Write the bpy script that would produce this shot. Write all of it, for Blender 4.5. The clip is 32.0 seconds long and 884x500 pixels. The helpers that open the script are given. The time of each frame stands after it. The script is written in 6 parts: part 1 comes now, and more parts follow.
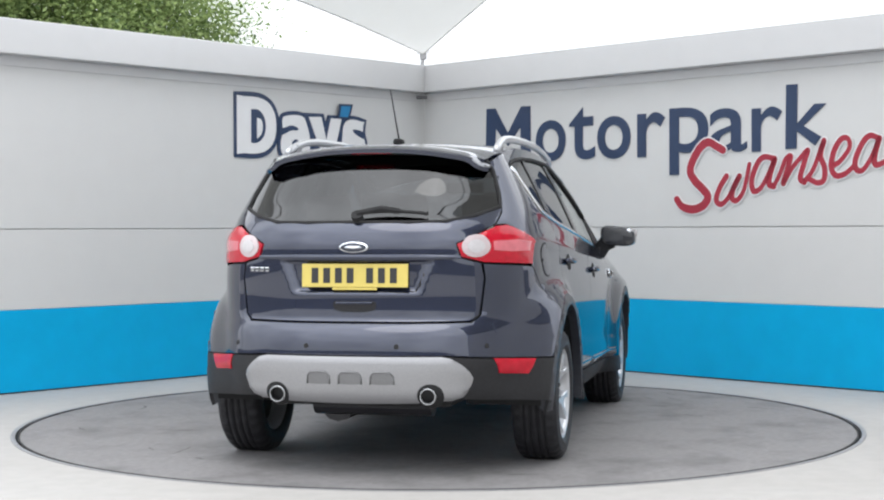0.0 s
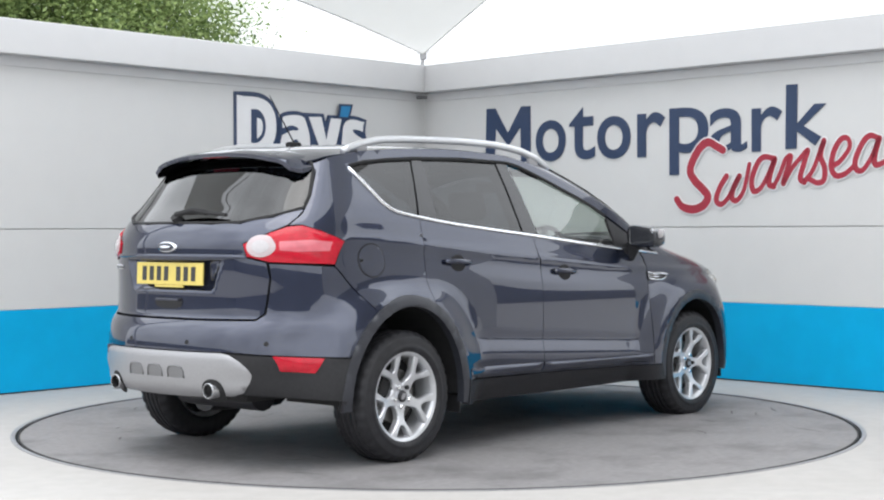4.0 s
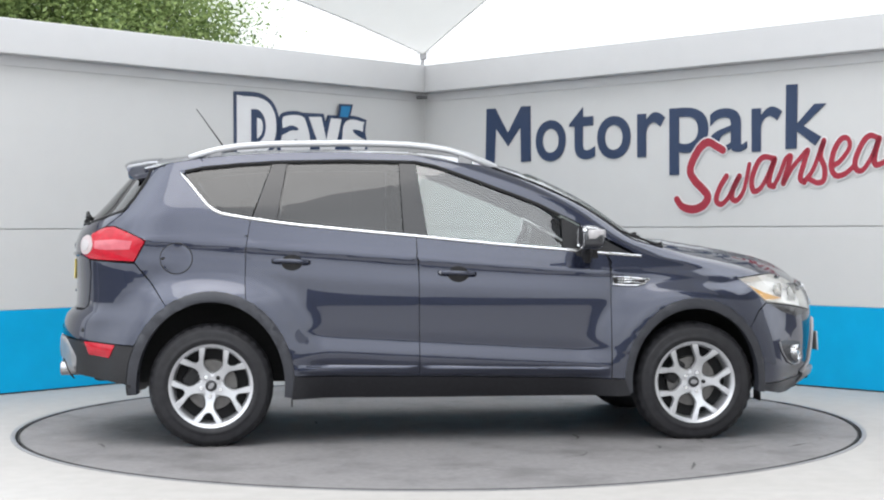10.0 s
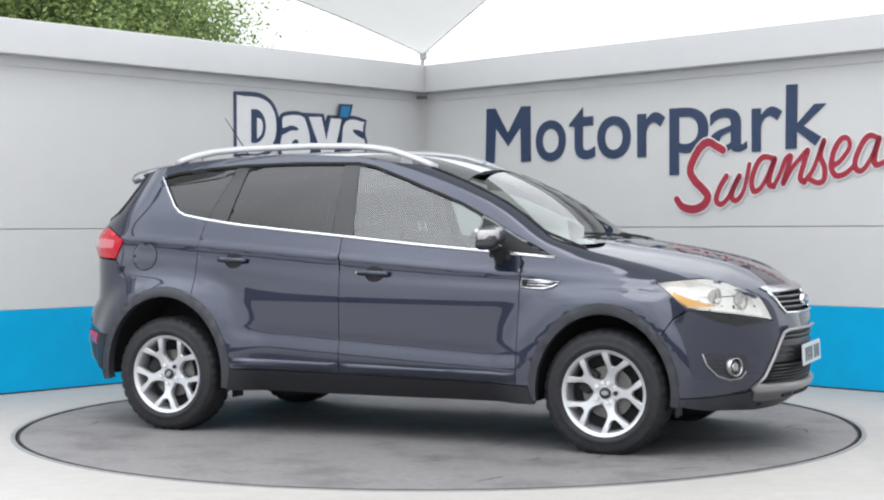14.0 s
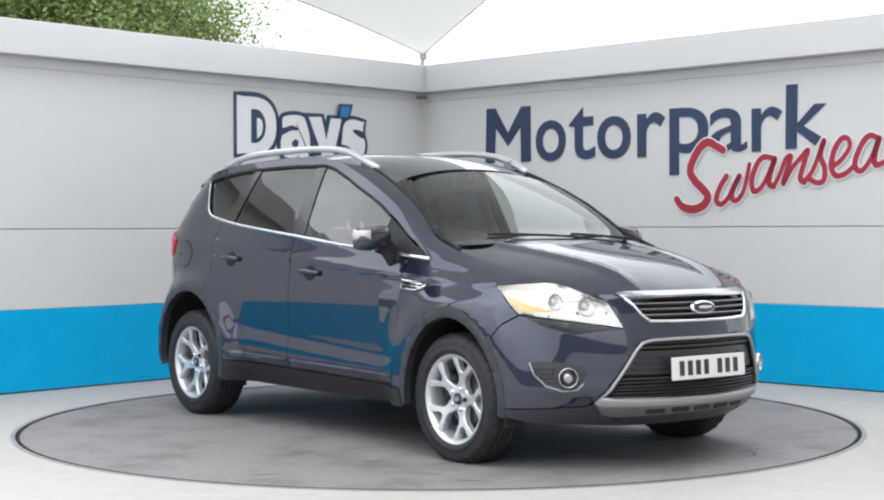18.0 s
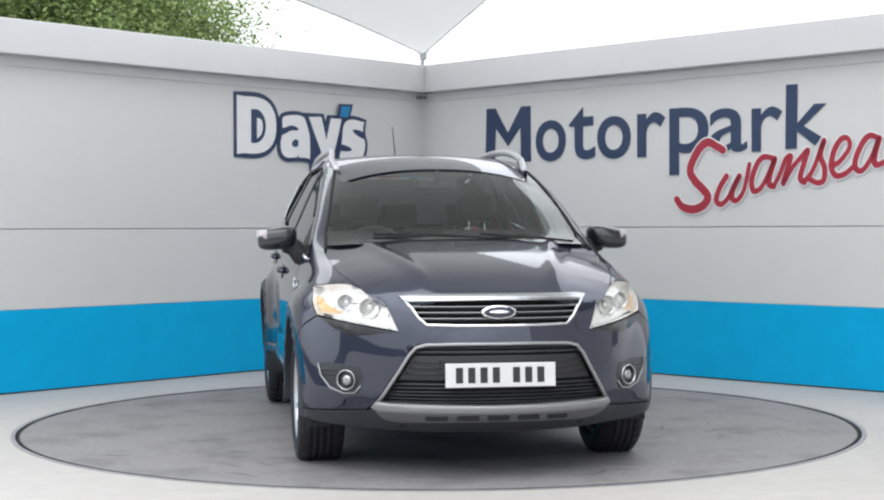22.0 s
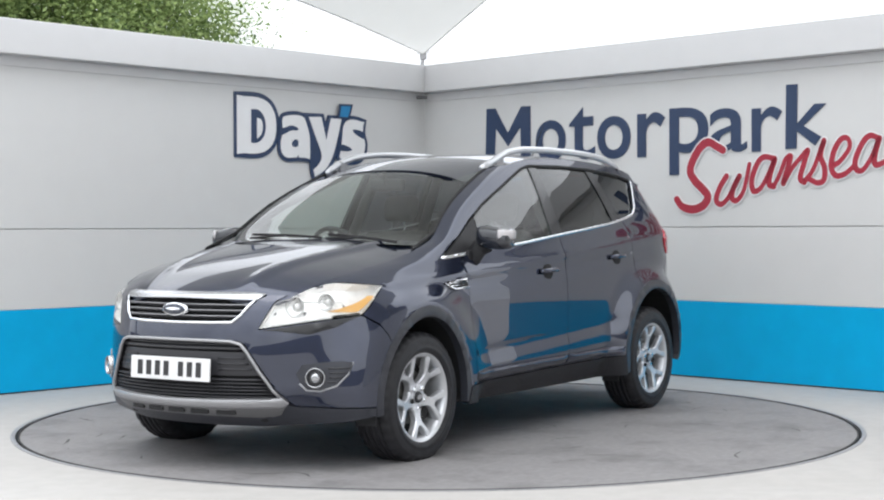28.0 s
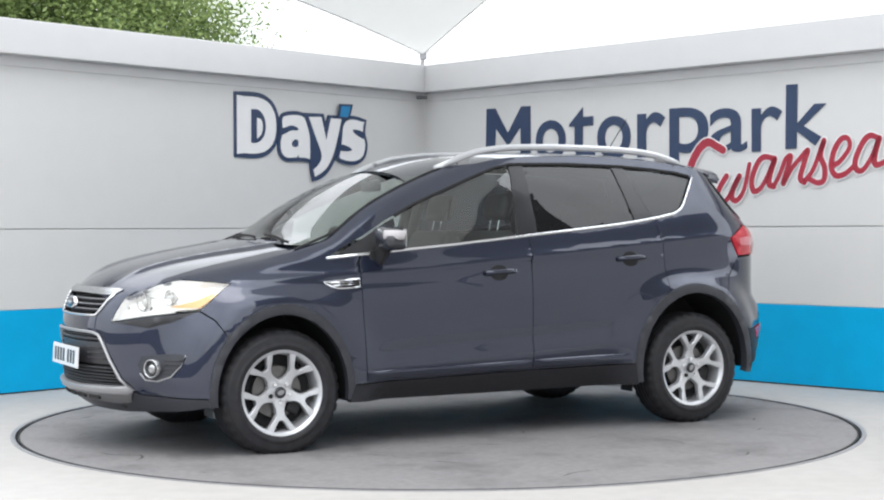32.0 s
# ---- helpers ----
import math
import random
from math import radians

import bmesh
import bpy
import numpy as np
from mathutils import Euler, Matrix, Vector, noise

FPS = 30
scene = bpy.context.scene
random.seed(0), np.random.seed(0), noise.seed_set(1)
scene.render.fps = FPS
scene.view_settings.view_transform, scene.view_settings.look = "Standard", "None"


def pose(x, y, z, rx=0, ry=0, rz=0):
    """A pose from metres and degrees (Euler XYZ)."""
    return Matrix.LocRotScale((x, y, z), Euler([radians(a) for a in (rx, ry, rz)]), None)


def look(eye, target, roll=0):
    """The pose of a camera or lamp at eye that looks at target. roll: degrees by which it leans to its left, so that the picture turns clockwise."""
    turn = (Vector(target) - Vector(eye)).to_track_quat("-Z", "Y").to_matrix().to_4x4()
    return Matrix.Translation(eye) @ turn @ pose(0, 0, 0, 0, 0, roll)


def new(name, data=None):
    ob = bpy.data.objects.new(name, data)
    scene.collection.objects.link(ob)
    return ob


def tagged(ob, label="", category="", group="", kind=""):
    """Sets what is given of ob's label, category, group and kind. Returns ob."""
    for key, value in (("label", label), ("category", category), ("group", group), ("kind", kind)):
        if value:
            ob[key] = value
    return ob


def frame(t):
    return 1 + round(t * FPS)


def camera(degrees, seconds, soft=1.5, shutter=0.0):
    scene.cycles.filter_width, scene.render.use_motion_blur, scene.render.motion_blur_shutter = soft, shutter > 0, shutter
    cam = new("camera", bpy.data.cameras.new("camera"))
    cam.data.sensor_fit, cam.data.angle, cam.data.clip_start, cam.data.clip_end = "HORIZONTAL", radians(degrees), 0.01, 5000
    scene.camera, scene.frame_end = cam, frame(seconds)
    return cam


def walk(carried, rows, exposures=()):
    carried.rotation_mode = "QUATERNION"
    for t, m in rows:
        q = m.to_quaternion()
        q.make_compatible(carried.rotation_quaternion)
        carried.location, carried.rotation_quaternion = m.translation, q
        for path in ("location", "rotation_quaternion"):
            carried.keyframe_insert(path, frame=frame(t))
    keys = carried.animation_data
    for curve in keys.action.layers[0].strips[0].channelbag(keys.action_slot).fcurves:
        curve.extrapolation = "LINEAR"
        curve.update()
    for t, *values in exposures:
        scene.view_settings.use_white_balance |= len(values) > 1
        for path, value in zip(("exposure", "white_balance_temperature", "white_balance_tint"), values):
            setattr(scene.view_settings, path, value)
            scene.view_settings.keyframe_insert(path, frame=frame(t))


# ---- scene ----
from mathutils import geometry

# ---------------------------------------------------------------- camera
cam = camera(32.07, 32.0, soft=2.1)
EXPOSURES = [(0.0, -0.91), (3.0, -0.87), (7.0, -0.77), (10.0, -0.84), (13.0, -0.88), (18.8, -0.87), (21.0, -0.94), (23.0, -0.98), (25.0, -0.98), (28.0, -0.90), (30.0, -0.83), (32.0, -0.79)]
EYE = pose(0.024, -9.4506, 1.1792, 90 - 0.7552, 0, 0) @ pose(0, 0, 0, 0, 0, -0.1944)
walk(cam, [(0.0, EYE), (32.0, EYE)], exposures=EXPOSURES)

# ---------------------------------------------------------------- light
world = bpy.data.worlds.new("overcast_sky")
scene.world = world
world.use_nodes = True
wn, wl = world.node_tree.nodes, world.node_tree.links
wn.clear()
w_out = wn.new("ShaderNodeOutputWorld")
w_bg = wn.new("ShaderNodeBackground")
w_bg.inputs["Strength"].default_value = 0.15
w_sky = wn.new("ShaderNodeTexSky")
w_sky.sky_type = "NISHITA"
w_sky.sun_disc = False
w_sky.sun_elevation = radians(68)
w_sky.sun_rotation = radians(188)
w_sky.air_density, w_sky.dust_density, w_sky.ozone_density = 1.0, 4.0, 1.0
w_mix = wn.new("ShaderNodeMix")
w_mix.data_type = "RGBA"
w_mix.inputs[0].default_value = 0.85
w_mix.inputs[7].default_value = (30.6, 31.7, 33.1, 1.0)
wl.new(w_sky.outputs["Color"], w_mix.inputs[6])
# soft cloud cover
w_co = wn.new("ShaderNodeTexCoord")
w_nz = wn.new("ShaderNodeTexNoise")
w_nz.inputs["Scale"].default_value, w_nz.inputs["Detail"].default_value = 3.2, 5
w_mr = wn.new("ShaderNodeMapRange")
w_mr.inputs["From Min"].default_value, w_mr.inputs["From Max"].default_value = 0.32, 0.68
w_mr.inputs["To Min"].default_value, w_mr.inputs["To Max"].default_value = 0.80, 1.20
w_cl = wn.new("ShaderNodeMix")
w_cl.data_type, w_cl.blend_type = "RGBA", "MULTIPLY"
w_cl.inputs[0].default_value = 1.0
wl.new(w_co.outputs["Generated"], w_nz.inputs["Vector"])
wl.new(w_nz.outputs["Fac"], w_mr.inputs["Value"])
wl.new(w_mix.outputs[2], w_cl.inputs[6])
wl.new(w_mr.outputs["Result"], w_cl.inputs[7])
# an overcast sky is brightest overhead
w_xyz = wn.new("ShaderNodeSeparateXYZ")
w_up = wn.new("ShaderNodeMapRange")
w_up.inputs["To Min"].default_value, w_up.inputs["To Max"].default_value = 0.66, 1.42
w_gr = wn.new("ShaderNodeMix")
w_gr.data_type, w_gr.blend_type = "RGBA", "MULTIPLY"
w_gr.inputs[0].default_value = 1.0
wl.new(w_co.outputs["Generated"], w_xyz.inputs["Vector"])
wl.new(w_xyz.outputs["Z"], w_up.inputs["Value"])
wl.new(w_cl.outputs[2], w_gr.inputs[6])
wl.new(w_up.outputs["Result"], w_gr.inputs[7])
wl.new(w_gr.outputs[2], w_bg.inputs["Color"])
wl.new(w_bg.outputs["Background"], w_out.inputs["Surface"])
sun = new("sun", bpy.data.lights.new("sun", "SUN"))
sun.data.energy, sun.data.angle, sun.data.color = 0.9, radians(32), (1.0, 0.97, 0.93)
sun.matrix_world = look((-1, -7.5, 19), (0, 0, 0))
scene.view_settings.exposure = -1.05


# ---------------------------------------------------------------- helpers
def part(name, bm, material, parent=None, label="", smooth=False):
    """Links a bmesh as one mesh object under a thing or a part."""
    me = bpy.data.meshes.new(name)
    bmesh.ops.recalc_face_normals(bm, faces=bm.faces[:])
    for fc in bm.faces:
        fc.smooth = smooth
    bm.to_mesh(me)
    bm.free()
    me.materials.append(material)
    ob = new(name, me)
    ob.parent = parent
    if label:
        ob["label"] = label
    return ob


def thing(name, label, category, kind="", group=""):
    return tagged(new(name), label, category, group, kind)


def box(bm, cx, cy, cz, sx, sy, sz, bevel=0.0, rot=None, seg=2):
    """Adds a box, its edges rounded, to bm."""
    m = Matrix.Translation((cx, cy, cz)) @ (rot or Matrix()) @ Matrix.Diagonal((sx, sy, sz, 1))
    got = bmesh.ops.create_cube(bm, size=1, matrix=m)
    if bevel > 0:
        edges = list({e for v in got["verts"] for e in v.link_edges})
        bmesh.ops.bevel(bm, geom=edges, offset=bevel, segments=seg, profile=0.5, affect="EDGES")
    return bm


def rod(bm, a, b, r, r2=None, seg=12):
    """Adds a round bar from a to b."""
    a, b = Vector(a), Vector(b)
    d = b - a
    m = Matrix.Translation((a + b) / 2) @ d.to_track_quat("Z", "Y").to_matrix().to_4x4()
    bmesh.ops.create_cone(bm, cap_ends=True, segments=seg, radius1=r, radius2=r if r2 is None else r2, depth=d.length, matrix=m)
    return bm


def lathe(bm, profile, seg=48, matrix=None):
    """Adds a surface turned about z from (radius, height) pairs."""
    matrix = matrix or Matrix()
    rings = []
    for r, z in profile:
        rings.append([bm.verts.new(matrix @ Vector((r * math.cos(2 * math.pi * i / seg), r * math.sin(2 * math.pi * i / seg), z))) for i in range(seg)])
    for a, b in zip(rings, rings[1:]):
        for i in range(seg):
            j = (i + 1) % seg
            bm.faces.new((a[i], a[j], b[j], b[i]))
    return rings


def cap(bm, ring):
    bm.faces.new(ring)


def prism(bm, outline, z0, z1, matrix=None):
    """Adds a straight prism over a flat outline."""
    matrix = matrix or Matrix()
    lo = [bm.verts.new(matrix @ Vector((x, y, z0))) for x, y in outline]
    hi = [bm.verts.new(matrix @ Vector((x, y, z1))) for x, y in outline]
    n = len(outline)
    bm.faces.new(lo[::-1])
    bm.faces.new(hi)
    for i in range(n):
        j = (i + 1) % n
        bm.faces.new((lo[i], lo[j], hi[j], hi[i]))
    return bm


def tube(bm, pts, radius, seg=8, closed=False):
    """Adds a tube of round section along points; radius may be a pair (across, up)."""
    ra, rb = radius if isinstance(radius, tuple) else (radius, radius)
    pts = [Vector(q) for q in pts]
    n = len(pts)
    rings = []
    for i in range(n):
        a = pts[i - 1] if (i or closed) else pts[0]
        b = pts[(i + 1) % n] if (i < n - 1 or closed) else pts[-1]
        d = (b - a).normalized()
        up = Vector((0, 0, 1)) if abs(d.z) < 0.9 else Vector((0, 1, 0))
        sx = d.cross(up).normalized()
        sy = sx.cross(d)
        rings.append([bm.verts.new(pts[i] + sx * ra * math.cos(2 * math.pi * k / seg) + sy * rb * math.sin(2 * math.pi * k / seg)) for k in range(seg)])
    for i in range(n if closed else n - 1):
        a, b = rings[i], rings[(i + 1) % n]
        for k in range(seg):
            m = (k + 1) % seg
            bm.faces.new((a[k], a[m], b[m], b[k]))
    if not closed:
        bm.faces.new(rings[0])
        bm.faces.new(rings[-1][::-1])
    return bm


def spline(keys, x, fade=False):
    """Smooth curve through (x, value) keys, monotone where the keys are."""
    n = len(keys)
    if x <= keys[0][0]:
        return keys[0][1]
    if x >= keys[-1][0]:
        return keys[-1][1]
    sl = [(keys[i + 1][1] - keys[i][1]) / (keys[i + 1][0] - keys[i][0]) for i in range(n - 1)]
    m = [sl[0]]
    for i in range(1, n - 1):
        if sl[i - 1] * sl[i] <= 0:
            m.append(0.0)
        else:
            ha, hb = keys[i][0] - keys[i - 1][0], keys[i + 1][0] - keys[i][0]
            w1, w2 = 2 * hb + ha, hb + 2 * ha
            m.append((w1 + w2) / (w1 / sl[i - 1] + w2 / sl[i]))
    m.append(sl[-1])
    i = max(k for k in range(n - 1) if keys[k][0] <= x)
    h = keys[i + 1][0] - keys[i][0]
    u = (x - keys[i][0]) / h
    return ((2 * u**3 - 3 * u**2 + 1) * keys[i][1] + (u**3 - 2 * u**2 + u) * h * m[i]
            + (-2 * u**3 + 3 * u**2) * keys[i + 1][1] + (u**3 - u**2) * h * m[i + 1])


def shrink(pts, d):
    if not d:
        return pts
    n = len(pts)
    area = sum(pts[i][0] * pts[(i + 1) % n][1] - pts[(i + 1) % n][0] * pts[i][1] for i in range(n))
    sg = 1 if area > 0 else -1
    out = []
    for i in range(n):
        a, b, c = Vector(pts[i - 1]), Vector(pts[i]), Vector(pts[(i + 1) % n])
        e1, e2 = (b - a), (c - b)
        if e1.length < 1e-7 or e2.length < 1e-7:
            out.append(tuple(b))
            continue
        e1.normalize()
        e2.normalize()
        nn = Vector((-(e1.y + e2.y), e1.x + e2.x))
        if nn.length < 1e-6:
            out.append(tuple(b))
            continue
        nn.normalize()
        out.append(tuple(b + nn * d * sg))
    return out


# ---------------------------------------------------------------- materials
def mat(name, color, rough=0.5, metal=0.0, coat=0.0, coat_rough=0.03, spec=0.5, vary=0.0, scale=20.0, bump=0.0, bump_scale=200.0, rough_vary=0.0,
        stain=0.0, stain_scale=1.5, stain_color=None, random_tint=0.0, aniso=None):
    """A procedural surface: base colour with fine and broad variation, relief and wear."""
    m = bpy.data.materials.new(name)
    m.use_nodes = True
    nt = m.node_tree
    b = nt.nodes["Principled BSDF"]
    b.inputs["Base Color"].default_value = (*color, 1)
    b.inputs["Roughness"].default_value = rough
    b.inputs["Metallic"].default_value = metal
    b.inputs["Coat Weight"].default_value = coat
    b.inputs["Coat Roughness"].default_value = coat_rough
    b.inputs["Specular IOR Level"].default_value = spec
    co = nt.nodes.new("ShaderNodeTexCoord")
    src = co.outputs["Object"]
    if aniso:
        mp = nt.nodes.new("ShaderNodeMapping")
        mp.inputs["Scale"].default_value = aniso
        nt.links.new(src, mp.inputs["Vector"])
        src = mp.outputs["Vector"]
    last = None
    if vary:
        nz = nt.nodes.new("ShaderNodeTexNoise")
        nz.inputs["Scale"].default_value, nz.inputs["Detail"].default_value = scale, 6
        nt.links.new(src, nz.inputs["Vector"])
        mr = nt.nodes.new("ShaderNodeMapRange")
        mr.inputs["From Min"].default_value, mr.inputs["From Max"].default_value = 0.3, 0.7
        mr.inputs["To Min"].default_value, mr.inputs["To Max"].default_value = 1 - vary, 1 + vary
        nt.links.new(nz.outputs["Fac"], mr.inputs["Value"])
        mx = nt.nodes.new("ShaderNodeMix")
        mx.data_type, mx.blend_type = "RGBA", "MULTIPLY"
        mx.inputs[0].default_value = 1
        mx.inputs[6].default_value = (*color, 1)
        nt.links.new(mr.outputs["Result"], mx.inputs[7])
        last = mx.outputs[2]
        if rough_vary:
            rr = nt.nodes.new("ShaderNodeMapRange")
            rr.inputs["To Min"].default_value, rr.inputs["To Max"].default_value = max(rough - rough_vary, 0.02), rough + rough_vary
            nt.links.new(nz.outputs["Fac"], rr.inputs["Value"])
            nt.links.new(rr.outputs["Result"], b.inputs["Roughness"])
    if stain:
        nz = nt.nodes.new("ShaderNodeTexNoise")
        nz.inputs["Scale"].default_value, nz.inputs["Detail"].default_value = stain_scale, 8
        nz.inputs["Roughness"].default_value = 0.65
        nt.links.new(src, nz.inputs["Vector"])
        mr = nt.nodes.new("ShaderNodeMapRange")
        mr.inputs["From Min"].default_value, mr.inputs["From Max"].default_value = 0.48, 0.72
        mr.inputs["To Min"].default_value, mr.inputs["To Max"].default_value = 0, stain
        nt.links.new(nz.outputs["Fac"], mr.inputs["Value"])
        mx = nt.nodes.new("ShaderNodeMix")
        mx.data_type = "RGBA"
        nt.links.new(mr.outputs["Result"], mx.inputs[0])
        if last:
            nt.links.new(last, mx.inputs[6])
        else:
            mx.inputs[6].default_value = (*color, 1)
        mx.inputs[7].default_value = (*(stain_color or [c * 0.5 for c in color]), 1)
        last = mx.outputs[2]
    if random_tint:
        oi = nt.nodes.new("ShaderNodeObjectInfo")
        mr = nt.nodes.new("ShaderNodeMapRange")
        mr.inputs["To Min"].default_value, mr.inputs["To Max"].default_value = 1 - random_tint, 1 + random_tint
        nt.links.new(oi.outputs["Random"], mr.inputs["Value"])
        mx = nt.nodes.new("ShaderNodeMix")
        mx.data_type, mx.blend_type = "RGBA", "MULTIPLY"
        mx.inputs[0].default_value = 1
        if last:
            nt.links.new(last, mx.inputs[6])
        else:
            mx.inputs[6].default_value = (*color, 1)
        nt.links.new(mr.outputs["Result"], mx.inputs[7])
        last = mx.outputs[2]
    if last:
        nt.links.new(last, b.inputs["Base Color"])
    if bump:
        nz = nt.nodes.new("ShaderNodeTexNoise")
        nz.inputs["Scale"].default_value, nz.inputs["Detail"].default_value = bump_scale, 4
        nt.links.new(src, nz.inputs["Vector"])
        bp = nt.nodes.new("ShaderNodeBump")
        bp.inputs["Strength"].default_value, bp.inputs["Distance"].default_value = 1.0, bump
        nt.links.new(nz.outputs["Fac"], bp.inputs["Height"])
        nt.links.new(bp.outputs["Normal"], b.inputs["Normal"])
    return m


M_FLOOR = mat("pale_concrete", (0.405, 0.390, 0.372), 0.6, vary=0.05, scale=9, bump=0.0006, bump_scale=140, stain=0.5, stain_scale=1.1, stain_color=(0.36, 0.342, 0.322))
# unseen ground beyond the floor, added with a tone chosen for the doors' reflections
M_ASPHALT = mat("asphalt", (0.13, 0.13, 0.132), 0.85, vary=0.2, scale=40, bump=0.003, bump_scale=120, stain=0.3, stain_scale=0.4)
M_TABLE = mat("grey_deck", (0.212, 0.203, 0.204), 0.66, vary=0.17, scale=26, bump=0.0012, bump_scale=260, stain=0.95, stain_scale=1.9, stain_color=(0.105, 0.100, 0.101), rough_vary=0.08)
M_RING = mat("galvanised_edge", (0.27, 0.27, 0.28), 0.5, 0.3, vary=0.15, scale=30, bump=0.0004)
M_GAP = mat("dark_gap", (0.02, 0.02, 0.02), 0.9, vary=0.2, scale=40)
M_WALL = mat("off_white_cladding", (0.66, 0.66, 0.655), 0.5, vary=0.012, scale=5, bump=0.0003, bump_scale=60, stain=0.10, stain_scale=0.7, stain_color=(0.62, 0.61, 0.60))
M_BLUE = mat("bright_blue_panel", (0.0, 0.40, 0.73), 0.5, spec=0.2, vary=0.03, scale=6, bump=0.0002, bump_scale=60, stain=0.15, stain_scale=1.2, stain_color=(0.003, 0.33, 0.63))
M_FASCIA = mat("light_grey_fascia", (0.62, 0.62, 0.625), 0.45, vary=0.02, scale=4, bump=0.0003, bump_scale=50, stain=0.12, stain_scale=0.8, stain_color=(0.55, 0.55, 0.56))
M_NAVY = mat("navy_vinyl", (0.022, 0.045, 0.105), 0.4, vary=0.06, scale=12)
M_RED = mat("red_vinyl", (0.37, 0.022, 0.045), 0.4, vary=0.06, scale=12)
M_WHITEV = mat("white_vinyl", (0.80, 0.80, 0.81), 0.4, vary=0.015, scale=10)
M_CYAN = mat("blue_vinyl", (0.01, 0.22, 0.48), 0.4, vary=0.05, scale=12)
M_STEEL = mat("grey_steel", (0.42, 0.42, 0.43), 0.4, 0.7, vary=0.08, scale=30)
M_BARK = mat("bark", (0.09, 0.065, 0.045), 0.9, vary=0.35, scale=18, bump=0.01, bump_scale=40)


def leaf_material():
    m = mat("leaf_green", (0.075, 0.13, 0.028), 0.5, vary=0.3, scale=9)
    nt = m.node_tree
    b = nt.nodes["Principled BSDF"]
    geo = nt.nodes.new("ShaderNodeNewGeometry")
    ramp = nt.nodes.new("ShaderNodeValToRGB")
    ramp.color_ramp.elements[0].color = (0.052, 0.10, 0.027, 1)
    ramp.color_ramp.elements[1].color = (0.36, 0.46, 0.17, 1)
    nt.links.new(geo.outputs["Random Per Island"], ramp.inputs["Fac"])
    nt.links.new(ramp.outputs["Color"], b.inputs["Base Color"])
    tr = nt.nodes.new("ShaderNodeBsdfTranslucent")
    nt.links.new(ramp.outputs["Color"], tr.inputs["Color"])
    mx = nt.nodes.new("ShaderNodeMixShader")
    mx.inputs[0].default_value = 0.4
    out = nt.nodes["Material Output"]
    nt.links.new(b.outputs["BSDF"], mx.inputs[1])
    nt.links.new(tr.outputs["BSDF"], mx.inputs[2])
    nt.links.new(mx.outputs["Shader"], out.inputs["Surface"])
    return m


def membrane_material():
    m = mat("white_membrane", (0.70, 0.70, 0.68), 0.5, vary=0.02, scale=3)
    nt = m.node_tree
    b = nt.nodes["Principled BSDF"]
    tr = nt.nodes.new("ShaderNodeBsdfTranslucent")
    tr.inputs["Color"].default_value = (0.47, 0.47, 0.455, 1)
    mx = nt.nodes.new("ShaderNodeMixShader")
    mx.inputs[0].default_value = 0.5
    out = nt.nodes["Material Output"]
    nt.links.new(b.outputs["BSDF"], mx.inputs[1])
    nt.links.new(tr.outputs["BSDF"], mx.inputs[2])
    nt.links.new(mx.outputs["Shader"], out.inputs["Surface"])
    return m


M_LEAF = leaf_material()
M_MEMBRANE = membrane_material()

# ---------------------------------------------------------------- ground and turntable
TC = Vector((0, 0, 0))
R_TABLE = 2.489


def build_ground():
    bm = bmesh.new()
    lathe(bm, [(2.538, -0.12), (2.538, 0.0), (2.64, 0.0), (3.2, 0.0), (4.2, 0), (5.6, 0), (5.6, -0.02), (5.7, -0.02), (14, -0.02), (60, -0.02), (900, -0.02)], 160, Matrix.Translation(TC))
    for v in bm.verts:
        if 5.0 < (v.co - TC).length < 6.0:
            v.co.y += 0.6
    ob = part("ground", bm, M_FLOOR)
    tagged(ob, "pale smooth concrete floor with darker ground added beyond the view", "floor", kind="structure")
    # the added outer ground lies out of view and only shows reflected
    ob.data.materials.append(M_ASPHALT)
    for poly in ob.data.polygons:
        if poly.center.z < -0.015 and poly.normal.z > 0.5 and (poly.center - TC).length > 3.5:
            poly.material_index = 1
    bm = bmesh.new()
    lathe(bm, [(2.539, -0.1), (2.539, 0.003), (2.529, 0.004), (2.513, 0.002), (2.513, -0.1)], 160, Matrix.Translation(TC))
    ring = part("pit_rim", bm, M_RING)
    tagged(ring, "thin grey metal ring set in the floor round the turntable", "rim", kind="structure")
    bm = bmesh.new()
    r = lathe(bm, [(2.6, -0.1), (0.02, -0.1)], 64, Matrix.Translation(TC))
    cap(bm, r[1])
    pit = part("pit_floor", bm, M_GAP)
    tagged(pit, "dark floor of the shallow turntable pit", "floor", kind="structure")


